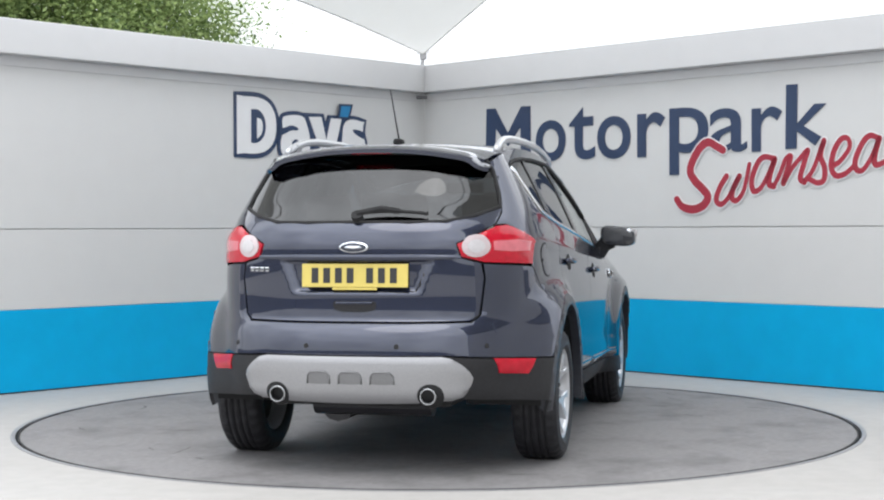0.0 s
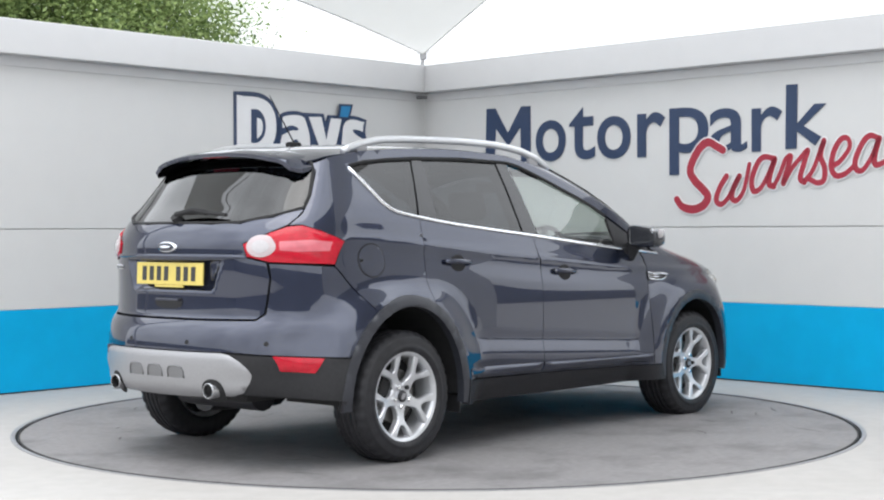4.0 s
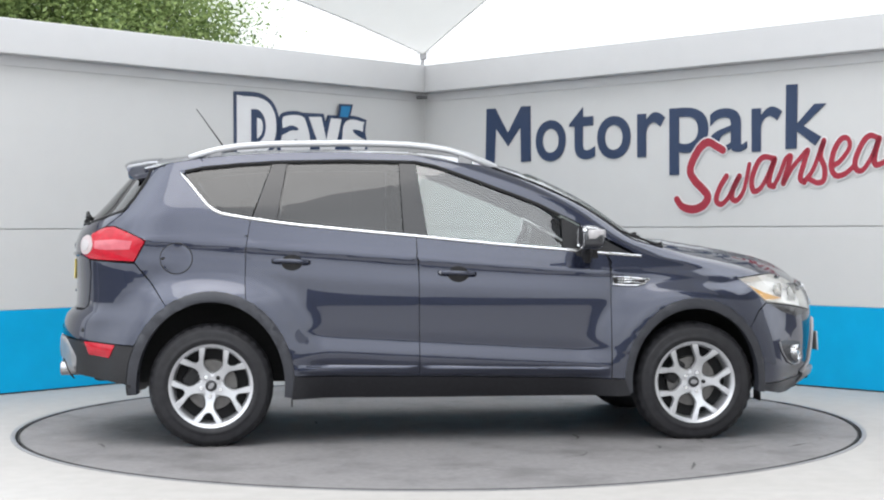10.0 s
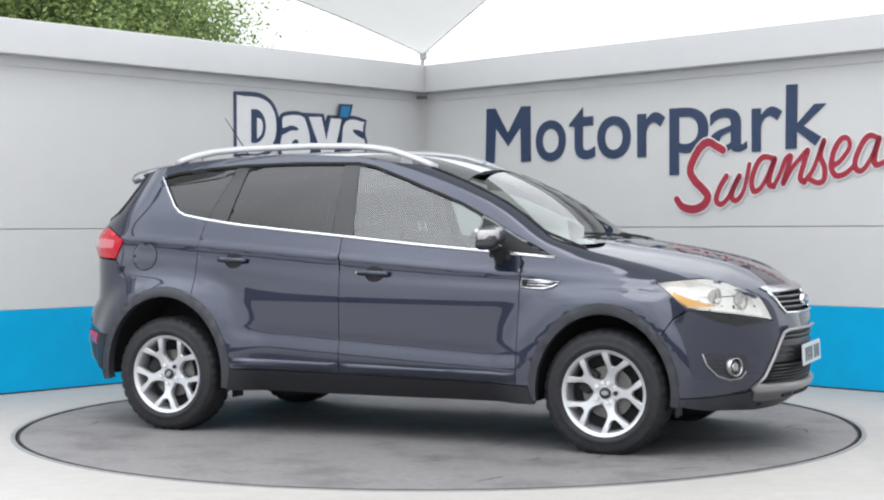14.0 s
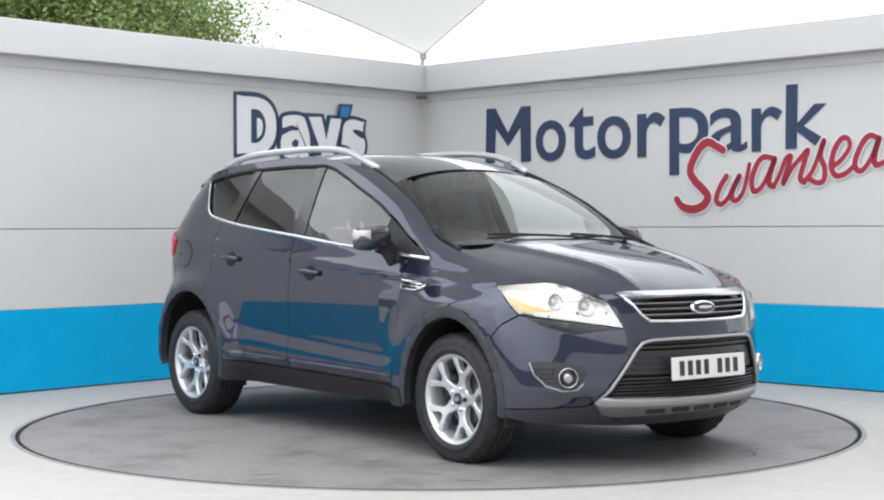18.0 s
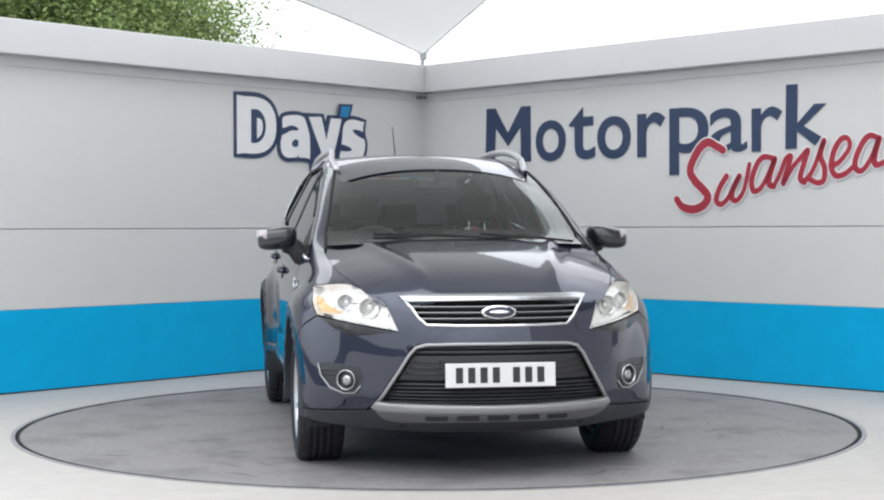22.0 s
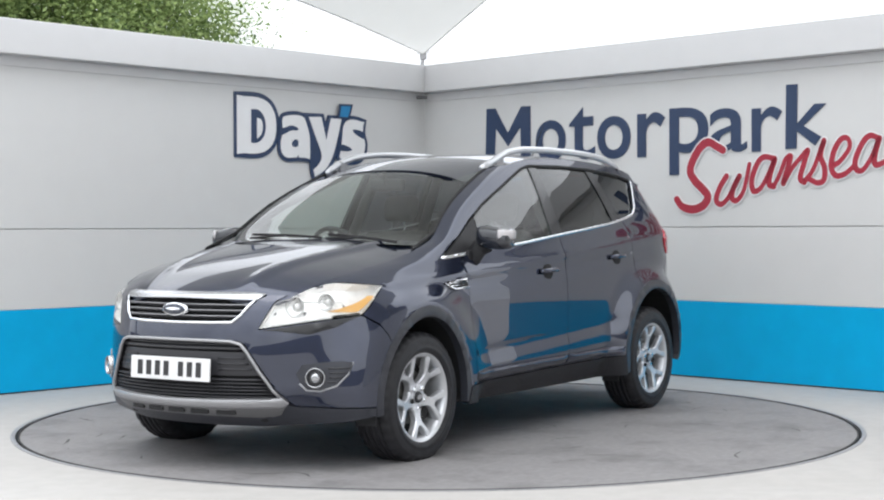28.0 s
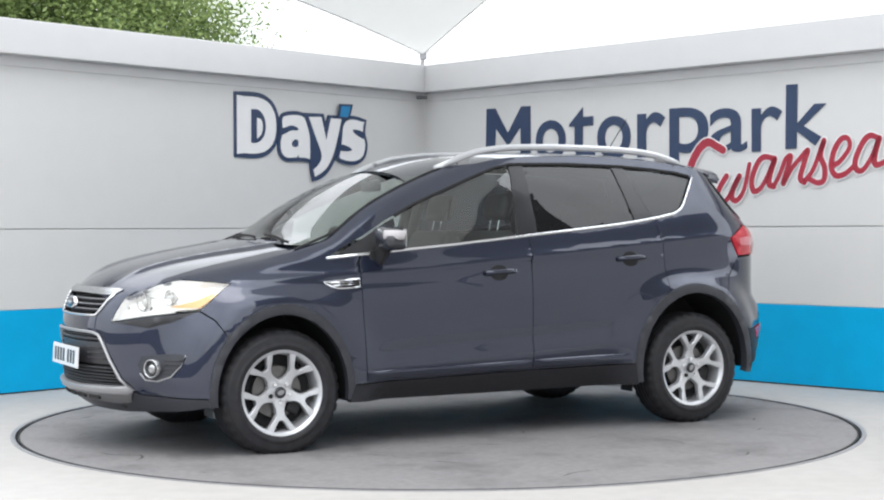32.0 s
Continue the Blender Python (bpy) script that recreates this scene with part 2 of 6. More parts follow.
def build_turntable():
    """The round deck, its edge band and the scuffs on it."""
    t = thing("turntable", "round dark grey scuffed vehicle turntable flush with the pale floor", "turntable")
    bm = bmesh.new()
    r = lathe(bm, [(R_TABLE - 0.03, -0.085), (R_TABLE, -0.075), (R_TABLE, -0.004), (R_TABLE - 0.006, 0.0), (1.6, 0.0), (0.8, 0.0), (0.25, 0.0)], 160)
    cap(bm, r[-1])
    part("deck", bm, M_TABLE, t)
    bm = bmesh.new()
    lathe(bm, [(R_TABLE + 0.001, -0.07), (R_TABLE + 0.009, -0.07), (R_TABLE + 0.009, 0.0), (R_TABLE + 0.001, 0.002), (R_TABLE + 0.001, -0.07)], 160)
    part("edge_band", bm, M_GAP, t, "black rubber edge band")
    rng = random.Random(4)
    # cracks and tyre scuffs, thin and flat on the deck
    m_scuff = mat("scuff", (0.07, 0.068, 0.068), 0.8, vary=0.3, scale=40)
    for k in range(46):
        bm = bmesh.new()
        a, rad = rng.uniform(0, 6.283), rng.uniform(0.5, 2.3)
        L, w = rng.uniform(0.05, 0.34), rng.uniform(0.003, 0.008)
        th = a + math.pi / 2 + rng.uniform(-0.5, 0.5)
        n = 6
        top, bot = [], []
        p = Vector((rad * math.cos(a), rad * math.sin(a), 0.0015))
        for i in range(n + 1):
            u = i / n
            hw = w * math.sin(math.pi * min(max(u, 0.03), 0.97)) * rng.uniform(0.6, 1.3)
            sd = Vector((-math.sin(th), math.cos(th), 0))
            top.append(bm.verts.new(p + sd * hw))
            bot.append(bm.verts.new(p - sd * hw))
            th += rng.uniform(-0.35, 0.35)
            p = p + Vector((math.cos(th), math.sin(th), 0)) * (L / n)
        for i in range(n):
            bm.faces.new((bot[i], bot[i + 1], top[i + 1], top[i]))
        part("scuff", bm, m_scuff, t)
    t.location = TC
    return t


build_ground()
TURNTABLE = build_turntable()

# ---------------------------------------------------------------- walls
CORNER = Vector((-0.1357, 4.9617, 0))
DIR_L = Vector((-0.6702, -0.7422, 0)).normalized()
DIR_R = Vector((0.6998, -0.7143, 0)).normalized()
Z_BLUE, Z_JOINT, Z_FAS0, Z_FAS1 = 0.6057, 1.1943, 2.4505, 2.7023
LENGTHS = {"L": 6.85, "R": 5.9}


def wall_frame(side):
    """Wall axes: x along the wall away from the corner, y out of it towards the turntable, z up."""
    d = DIR_L if side == "L" else DIR_R
    nrm = Vector((-d.y, d.x, 0)) if side == "L" else Vector((d.y, -d.x, 0))
    if nrm.y > 0:
        nrm = -nrm
    m = Matrix((d, nrm, Vector((0, 0, 1)))).transposed().to_4x4()
    return Matrix.Translation(CORNER) @ m


def build_wall(side, name):
    LEN_WALL = LENGTHS[side]
    m = wall_frame(side)
    ex = 0.12
    bm = bmesh.new()
    box(bm, LEN_WALL / 2 - ex, -0.13, 1.30, LEN_WALL, 0.2, 2.60)
    bmesh.ops.transform(bm, matrix=m, verts=bm.verts)
    w = part(name, bm, M_FASCIA)
    tagged(w, "off-white panelled display wall with a bright blue lower band", "wall", kind="structure")
    # cladding panels: blue plinth, lower and upper white courses
    for z0, z1, material, nm in ((0.004, Z_BLUE, M_BLUE, "blue_panel"), (Z_BLUE + 0.002, Z_JOINT - 0.003, M_WALL, "panel"), (Z_JOINT + 0.003, 2.6, M_WALL, "panel")):
        bm = bmesh.new()
        box(bm, LEN_WALL / 2 - 0.012, -0.016, (z0 + z1) / 2, LEN_WALL, 0.032, z1 - z0, 0.003)
        bmesh.ops.transform(bm, matrix=m, verts=bm.verts)
        part(nm, bm, material, w, "bright blue wall panel" if material is M_BLUE else "")
    bm = bmesh.new()
    box(bm, LEN_WALL / 2 + 0.01, 0.001, 0.006, LEN_WALL, 0.008, 0.010, 0.001)
    bmesh.ops.transform(bm, matrix=m, verts=bm.verts)
    part("base_trim", bm, M_GAP, w, "thin dark trim at the foot")
    return w


def build_fascia(side, name):
    LEN_WALL = LENGTHS[side]
    m = wall_frame(side)
    f = thing(name, "light grey box fascia capping the display wall", "fascia", kind="structure")
    bm = bmesh.new()
    box(bm, LEN_WALL / 2 - 0.02, -0.03, (Z_FAS0 + Z_FAS1) / 2, LEN_WALL, 0.30, Z_FAS1 - Z_FAS0, 0.006)
    part("fascia_box", bm, M_FASCIA, f).matrix_basis = m
    bm = bmesh.new()
    box(bm, LEN_WALL / 2 - 0.02, 0.006, Z_FAS0 - 0.040, LEN_WALL, 0.012, 0.076, 0.003)
    part("shadow_rail", bm, M_FASCIA, f).matrix_basis = m
    return f


for sd in "LR":
    build_wall(sd, "wall_left" if sd == "L" else "wall_right")
    build_fascia(sd, "fascia_left" if sd == "L" else "fascia_right")

bm = bmesh.new()
box(bm, 0, 0, 0, 0.10, 0.05, 0.032, 0.005)
bracket = part("corner_bracket", bm, mat("dark_bracket_metal", (0.10, 0.10, 0.105), 0.5, 0.4, vary=0.15, scale=40))
bracket.location = CORNER + Vector((-0.02, -0.16, Z_FAS0 - 0.045))
tagged(bracket, "small dark grey metal bracket under the fascia corner", "bracket")


# ---------------------------------------------------------------- lettering on the walls
def glyph_mesh(ch, weight, shear):
    cu = bpy.data.curves.new("glyph", "FONT")
    cu.body, cu.size, cu.offset, cu.shear, cu.resolution_u = ch, 1.0, weight, shear, 6
    ob = bpy.data.objects.new("glyph", cu)
    scene.collection.objects.link(ob)
    bpy.context.view_layer.update()
    me = bpy.data.meshes.new_from_object(ob.evaluated_get(bpy.context.evaluated_depsgraph_get()))
    bpy.data.objects.remove(ob)
    return me


def letter(ch, u0, v0, u1, v1, depth, material, parent, m, weight=0.0, shear=0.0, off=0.0, slant=0.0):
    """One raised letter, its outline box between (u0, v0) and (u1, v1) on the wall."""
    bm = bmesh.new()
    bm.from_mesh(glyph_mesh(ch, weight, shear))
    xs, ys = [v.co.x for v in bm.verts], [v.co.y for v in bm.verts]
    x0, x1, y0, y1 = min(xs), max(xs), min(ys), max(ys)
    for v in bm.verts:
        u = u0 + (v.co.x - x0) / (x1 - x0) * (u1 - u0)
        w = v0 + (v.co.y - y0) / (y1 - y0) * (v1 - v0) + slant * ((v.co.x - x0) / (x1 - x0) - 0.5)
        v.co = Vector((u, off, w))
    got = bmesh.ops.extrude_face_region(bm, geom=bm.faces[:])
    for v in got["geom"]:
        if isinstance(v, bmesh.types.BMVert):
            v.co.y += depth
    bmesh.ops.transform(bm, matrix=m, verts=bm.verts)
    return part("letter", bm, material, parent)


def rounded_outline(pts, sharp=(), rounds=3):
    """Closed outline with its corners cut soft, but for those numbered in sharp."""
    pts = [(p, i in sharp) for i, p in enumerate(pts)]
    for _ in range(rounds):
        out = []
        n = len(pts)
        for i in range(n):
            (a, ka), (b, kb) = pts[i], pts[(i + 1) % n]
            if ka:
                out.append((a, True))
            else:
                out.append(((a[0] * 0.75 + b[0] * 0.25, a[1] * 0.75 + b[1] * 0.25), False))
            if not kb:
                out.append(((a[0] * 0.25 + b[0] * 0.75, a[1] * 0.25 + b[1] * 0.75), False))
        pts = out
    return [p for p, _ in pts]


def brush_path(keys, step=6):
    """Smooth open line through keys."""
    pts = [Vector(k) for k in keys]
    pts = [pts[0] * 2 - pts[1]] + pts + [pts[-1] * 2 - pts[-2]]
    out = []
    for i in range(1, len(pts) - 2):
        a, b, c, d = pts[i - 1], pts[i], pts[i + 1], pts[i + 2]
        for k in range(step):
            t = k / step
            out.append(0.5 * (2 * b + (c - a) * t + (2 * a - 5 * b + 4 * c - d) * t * t + (3 * b - a - 3 * c + d) * t**3))
    out.append(pts[-2])
    return out


def brush_stroke(bm, keys, width, y0, y1):
    """A flat raised brush stroke with round ends, thinner on its way up than on its way down."""
    pts = brush_path(keys)
    n = len(pts)
    left, right = [], []
    for i, p in enumerate(pts):
        d = (pts[min(i + 1, n - 1)] - pts[max(i - 1, 0)]).normalized()
        nn = Vector((-d.y, d.x))
        w = width * (1 - 0.22 * max(d.y, 0)) / 2
        left.append(p + nn * w)
        right.append(p - nn * w)
    for i in range(n - 1):
        quad = [left[i], left[i + 1], right[i + 1], right[i]]
        lo = [bm.verts.new((q.x, y0, q.y)) for q in quad]
        hi = [bm.verts.new((q.x, y1, q.y)) for q in quad]
        bm.faces.new(hi)
        bm.faces.new((lo[0], lo[1], hi[1], hi[0]))
        bm.faces.new((lo[2], lo[3], hi[3], hi[2]))
    for i in range(n):
        r = (left[i] - right[i]).length / 2
        ring_lo = [bm.verts.new((pts[i].x + r * math.cos(k * math.pi / 6), y0, pts[i].y + r * math.sin(k * math.pi / 6))) for k in range(12)]
        ring_hi = [bm.verts.new((v.co.x, y1 - 0.00002 * (i % 5 + 1), v.co.z)) for v in ring_lo]
        bm.faces.new(ring_hi)
        for k in range(12):
            m = (k + 1) % 12
            bm.faces.new((ring_lo[k], ring_lo[m], ring_hi[m], ring_hi[k]))
    return bm


FLAT = Matrix(((1, 0, 0, 0), (0, 0, 1, 0), (0, 1, 0, 0), (0, 0, 0, 1)))


def build_signs():
    m = wall_frame("R")
    s = thing("wall_sign", "dark navy raised lettering on the off-white wall", "sign")
    for ch, u0, v0, u1, v1 in (("o", 1.405, 1.766, 1.748, 2.122), ("t", 1.788, 1.768, 2.072, 2.212), ("o", 2.098, 1.763, 2.452, 2.119), ("r", 2.523, 1.765, 2.805, 2.126)):
        letter(ch, u0, v0, u1, v1, 0.008, M_NAVY, s, m, weight=0.012)
    for ch, u0, v0, u1, v1 in (("p", 2.85, 1.612, 3.229, 2.146), ("a", 3.24, 1.773, 3.590, 2.118), ("r", 3.634, 1.768, 3.905, 2.106)):
        letter(ch, u0, v0, u1, v1, 0.008, M_NAVY, s, m, weight=0.008)
    cap_m = [(0.797, 1.771), (0.813, 2.262), (0.918, 2.261), (1.072, 2.032), (1.233, 2.260), (1.340, 2.258), (1.345, 1.774), (1.231, 1.772), (1.225, 2.084), (1.075, 1.918), (0.924, 2.084), (0.909, 1.773)]
    low_k = [(3.935, 1.777), (3.941, 2.262), (4.040, 2.260), (4.036, 1.965), (4.185, 2.104), (4.285, 2.102), (4.092, 1.946), (4.240, 1.859), (4.190, 1.794), (4.033, 1.910), (4.030, 1.778)]
    for outline in (cap_m, low_k):
        bm = bmesh.new()
        prism(bm, outline, 0.0, 0.008, FLAT)
        bmesh.ops.transform(bm, matrix=m, verts=bm.verts)
        part("letter", bm, M_NAVY, s)
    s = thing("wall_sign", "red brush script lettering with a pale outline on the wall", "sign")
    script = (
        (0.068, [(3.373, 1.792), (3.31, 1.825), (3.235, 1.859), (3.164, 1.827), (3.088, 1.727), (3.06, 1.638), (3.104, 1.561), (3.191, 1.484), (3.229, 1.43), (3.185, 1.364), (3.087, 1.334), (2.983, 1.357), (2.927, 1.417)]),
        (0.046, [(3.405, 1.589), (3.341, 1.498), (3.309, 1.406), (3.352, 1.370), (3.415, 1.413), (3.478, 1.508), (3.525, 1.585), (3.470, 1.490), (3.457, 1.417), (3.504, 1.400), (3.567, 1.480), (3.618, 1.675)]),
        (0.046, [(3.846, 1.709), (3.751, 1.725), (3.69, 1.676), (3.639, 1.556), (3.654, 1.470), (3.715, 1.486), (3.786, 1.587), (3.846, 1.709), (3.801, 1.578), (3.796, 1.514), (3.836, 1.500)]),
        (0.044, [(3.836, 1.500), (3.886, 1.584), (3.941, 1.702), (3.985, 1.721), (3.956, 1.625), (3.921, 1.519), (3.99, 1.624), (4.063, 1.701), (4.131, 1.762), (4.102, 1.671), (4.068, 1.558), (4.102, 1.524)]),
        (0.044, [(4.102, 1.524), (4.179, 1.618), (4.246, 1.774), (4.27, 1.827), (4.242, 1.720), (4.275, 1.627), (4.27, 1.540), (4.218, 1.517), (4.151, 1.543)]),
        (0.044, [(4.345, 1.640), (4.406, 1.673), (4.481, 1.765), (4.471, 1.831), (4.416, 1.833), (4.355, 1.749), (4.331, 1.634), (4.369, 1.567), (4.444, 1.577), (4.513, 1.628)]),
        (0.044, [(4.722, 1.824), (4.65, 1.847), (4.591, 1.801), (4.531, 1.681), (4.540, 1.607), (4.595, 1.605), (4.668, 1.704), (4.722, 1.824), (4.686, 1.704), (4.695, 1.635), (4.771, 1.656)]))
    for width, keys in script:
        for extra, y0, y1, material in ((0.022, 0.008, 0.011, M_WHITEV), (0.0, 0.0105, 0.0135, M_RED)):
            bm = brush_stroke(bmesh.new(), keys, width + extra, y0, y1)
            bmesh.ops.transform(bm, matrix=m, verts=bm.verts)
            part("letter", bm, material, s)
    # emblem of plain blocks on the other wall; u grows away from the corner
    m = wall_frame("L")
    e = thing("wall_emblem", "white rounded blocks outlined in navy with a blue accent", "emblem")

    def blk(outline, material, d0, d1):
        bm = bmesh.new()
        prism(bm, outline, d0, d1, FLAT)
        bmesh.ops.transform(bm, matrix=m, verts=bm.verts)
        part("block", bm, material, e)

    big = rounded_outline([(2.322, 2.326), (2.060, 2.340), (1.915, 2.290), (1.838, 2.190), (1.815, 2.062), (1.838, 1.925), (1.920, 1.825), (2.060, 1.774), (2.322, 1.784)], (0, 8))
    blk(big, M_NAVY, 0.002, 0.008)
    blk(shrink(big, 0.040), M_WHITEV, 0.008, 0.012)
    blk(rounded_outline([(2.140, 2.188), (2.060, 2.194), (1.995, 2.136), (1.976, 2.050), (1.998, 1.965), (2.068, 1.908), (2.140, 1.910)], (0, 6)), M_NAVY, 0.012, 0.0145)
    blk(rounded_outline([(2.079, 2.118), (2.030, 2.115), (2.010, 2.050), (2.032, 1.975), (2.079, 1.946)], (0, 4)), M_WHITEV, 0.0145, 0.0165)
    mid = rounded_outline([(1.838, 2.165), (1.705, 2.200), (1.570, 2.200), (1.480, 2.150), (1.445, 2.040), (1.440, 1.765), (1.627, 1.772), (1.760, 1.756), (1.842, 1.820), (1.855, 1.934), (1.820, 2.010)], (5,))
    blk(mid, M_NAVY, 0.006, 0.013)
    blk(shrink(mid, 0.034), M_WHITEV, 0.013, 0.0175)
    blk(rounded_outline([(1.835, 2.045), (1.765, 2.052), (1.700, 2.078), (1.620, 2.062), (1.612, 2.032), (1.700, 2.034), (1.775, 1.995), (1.835, 1.985)], (0, 7), 2), M_NAVY, 0.0175, 0.0195)
    blk(rounded_outline([(1.690, 1.935), (1.650, 1.960), (1.615, 1.953), (1.615, 1.900), (1.653, 1.886), (1.690, 1.902)]), M_NAVY, 0.0175, 0.0195)
    blk([(1.660, 1.770), (1.618, 1.822), (1.590, 1.770)], M_NAVY, 0.0175, 0.0195)
    tail = rounded_outline([(1.560, 2.190), (1.315, 2.194), (1.286, 2.110), (1.262, 2.186), (1.070, 2.188), (1.112, 1.988), (1.165, 1.812), (1.250, 1.690), (1.350, 1.622), (1.450, 1.600), (1.486, 1.730), (1.466, 1.985)], (0, 1, 2, 3, 4, 9), 2)
    blk(tail, M_NAVY, 0.010, 0.019)
    blk(rounded_outline([(1.493, 2.158), (1.346, 2.165), (1.287, 1.965), (1.231, 2.158), (1.101, 2.160), (1.150, 1.987), (1.215, 1.811), (1.300, 1.700), (1.423, 1.643), (1.443, 1.701), (1.370, 1.753), (1.330, 1.832), (1.421, 2.0)], (0, 1, 2, 3, 4, 8, 9), 2), M_WHITEV, 0.019, 0.0225)
    end = rounded_outline([(1.120, 2.113), (1.052, 2.186), (0.930, 2.198), (0.790, 2.165), (0.815, 2.046), (0.770, 1.950), (0.805, 1.815), (0.920, 1.755), (1.060, 1.757), (1.178, 1.792), (1.145, 1.903), (1.128, 2.013)], (3,))
    blk(end, M_NAVY, 0.014, 0.0235)
    blk(shrink(end, 0.034), M_WHITEV, 0.0235, 0.027)
    blk(rounded_outline([(0.985, 2.068), (0.915, 2.075), (0.812, 2.048), (0.838, 1.992), (0.925, 2.024)], (2, 3), 2), M_NAVY, 0.027, 0.029)
    blk(rounded_outline([(1.150, 1.920), (1.095, 1.942), (0.956, 1.892), (1.040, 1.872), (1.150, 1.880)], (0, 4), 2), M_NAVY, 0.027, 0.029)
    blk([(1.134, 2.290), (0.967, 2.294), (1.010, 2.160), (1.163, 2.162)], M_NAVY, 0.027, 0.030)
    blk([(1.112, 2.270), (0.996, 2.274), (1.031, 2.177), (1.128, 2.179)], M_CYAN, 0.030, 0.032)


build_signs()


def build_far_walls():
    """Plain walls added out of view: they close the yard and shape the car's reflections."""
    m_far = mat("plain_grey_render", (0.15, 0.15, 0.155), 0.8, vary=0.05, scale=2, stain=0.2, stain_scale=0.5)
    for name, x, y, sx, sy, h in (("wall_behind", 0, -19, 44, 0.3, 1.7), ("wall_side_left", -22, -6, 0.3, 26, 1.7), ("wall_side_right", 22, -6, 0.3, 26, 1.7)):
        bm = bmesh.new()
        box(bm, x, y, h / 2 - 0.05, sx, sy, h)
        tagged(part(name, bm, m_far), "plain grey wall added out of view", "wall", kind="structure")
    # unseen stand-in: pale for door reflections, dark above for windows, shades the right floor
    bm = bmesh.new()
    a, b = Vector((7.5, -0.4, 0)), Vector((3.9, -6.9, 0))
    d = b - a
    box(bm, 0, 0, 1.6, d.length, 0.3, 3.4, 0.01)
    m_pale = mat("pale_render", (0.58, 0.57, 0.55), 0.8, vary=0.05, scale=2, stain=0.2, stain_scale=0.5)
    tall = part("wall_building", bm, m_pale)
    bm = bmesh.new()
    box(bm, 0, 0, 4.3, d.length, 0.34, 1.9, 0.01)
    # added height that only darkens what the side windows reflect
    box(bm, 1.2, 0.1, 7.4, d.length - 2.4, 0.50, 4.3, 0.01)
    part("upper_wall", bm, m_far, tall, "dark grey upper part added to darken reflections")
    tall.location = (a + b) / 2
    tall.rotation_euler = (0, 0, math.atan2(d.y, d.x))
    tagged(tall, "tall unseen wall added for reflections and shade, pale below and dark grey above", "wall", kind="structure")


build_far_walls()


# ---------------------------------------------------------------- canopy and tree
def build_canopy():
    """A tensile sail: tied down at the wall corner, rising over the turntable, with hollow edges."""
    c = thing("canopy", "white translucent tensile canopy tied down at the wall corner", "canopy")
    tie = CORNER + Vector((-0.01, -0.06, 2.815))
    left, right, far = Vector((-3.4, -0.4, 3.15)), Vector((3.72, -3.4, 4.05)), Vector((-0.6, -1.7, 4.5))
    peak = Vector((-0.3, 1.4, 4.3))
    n = 22
    bm = bmesh.new()
    grid = []
    for i in range(n + 1):
        row = []
        for j in range(n + 1):
            u, v = i / n, j / n
            p = tie * (1 - u) * (1 - v) + left * u * (1 - v) + right * (1 - u) * v + far * u * v
            # hollow edges and a raised middle
            mid = peak
            w = 16 * u * (1 - u) * v * (1 - v)
            p = p.lerp(mid, 0.4 * w)
            bow_u, bow_v = 4 * u * (1 - u), 4 * v * (1 - v)
            cen = (tie + left + right + far) / 4
            for b, s in ((bow_u, 1 - v), (bow_u, v), (bow_v, 1 - u), (bow_v, u)):
                p = p.lerp(Vector((cen.x, cen.y, p.z)), 0.09 * b * s**3)
            p.z += 0.11 * bow_u * (1 - v) ** 3 + 0.22 * bow_v * (1 - u) ** 3
            row.append(bm.verts.new(p))
        grid.append(row)
    for i in range(n):
        for j in range(n):
            bm.faces.new((grid[i][j], grid[i + 1][j], grid[i + 1][j + 1], grid[i][j + 1]))
    edge1 = [grid[i][0].co.copy() for i in range(n + 1)]
    edge2 = [grid[0][j].co.copy() for j in range(n + 1)]
    part("membrane", bm, M_MEMBRANE, c, smooth=True)
    for e in (edge1, edge2):
        bm = bmesh.new()
        tube(bm, e, 0.006, 6)
        part("edge_cable", bm, M_MEMBRANE, c)
    bm = bmesh.new()
    rod(bm, tie + Vector((0, 0.03, 0.05)), CORNER + Vector((-0.02, -0.02, Z_FAS1)), 0.02)
    box(bm, tie.x, tie.y + 0.02, tie.z, 0.07, 0.03, 0.1, 0.01)
    part("tie_plate", bm, M_STEEL, c, "grey steel tie plate")
    for dx in (-0.055, 0.055):
        bm = bmesh.new()
        rod(bm, tie + Vector((dx * 0.9, 0.01, 0.0)), tie + Vector((dx * 0.6, -0.05, 0.20)), 0.007, 0.003, 6)
        part("strap", bm, M_STEEL, c, "thin grey strap")
    for k, (top, foot) in enumerate(((left, Vector((-6.2, -0.6, 0))), (right, Vector((6.6, -4.6, 0))))):
        bm = bmesh.new()
        rod(bm, foot, top, 0.05)
        part("mast", bm, M_STEEL, c, "grey steel mast")
    bm = bmesh.new()
    rod(bm, far, left, 0.010)
    rod(bm, far, right, 0.010)
    part("edge_cable", bm, M_STEEL, c, "thin steel edge cables")


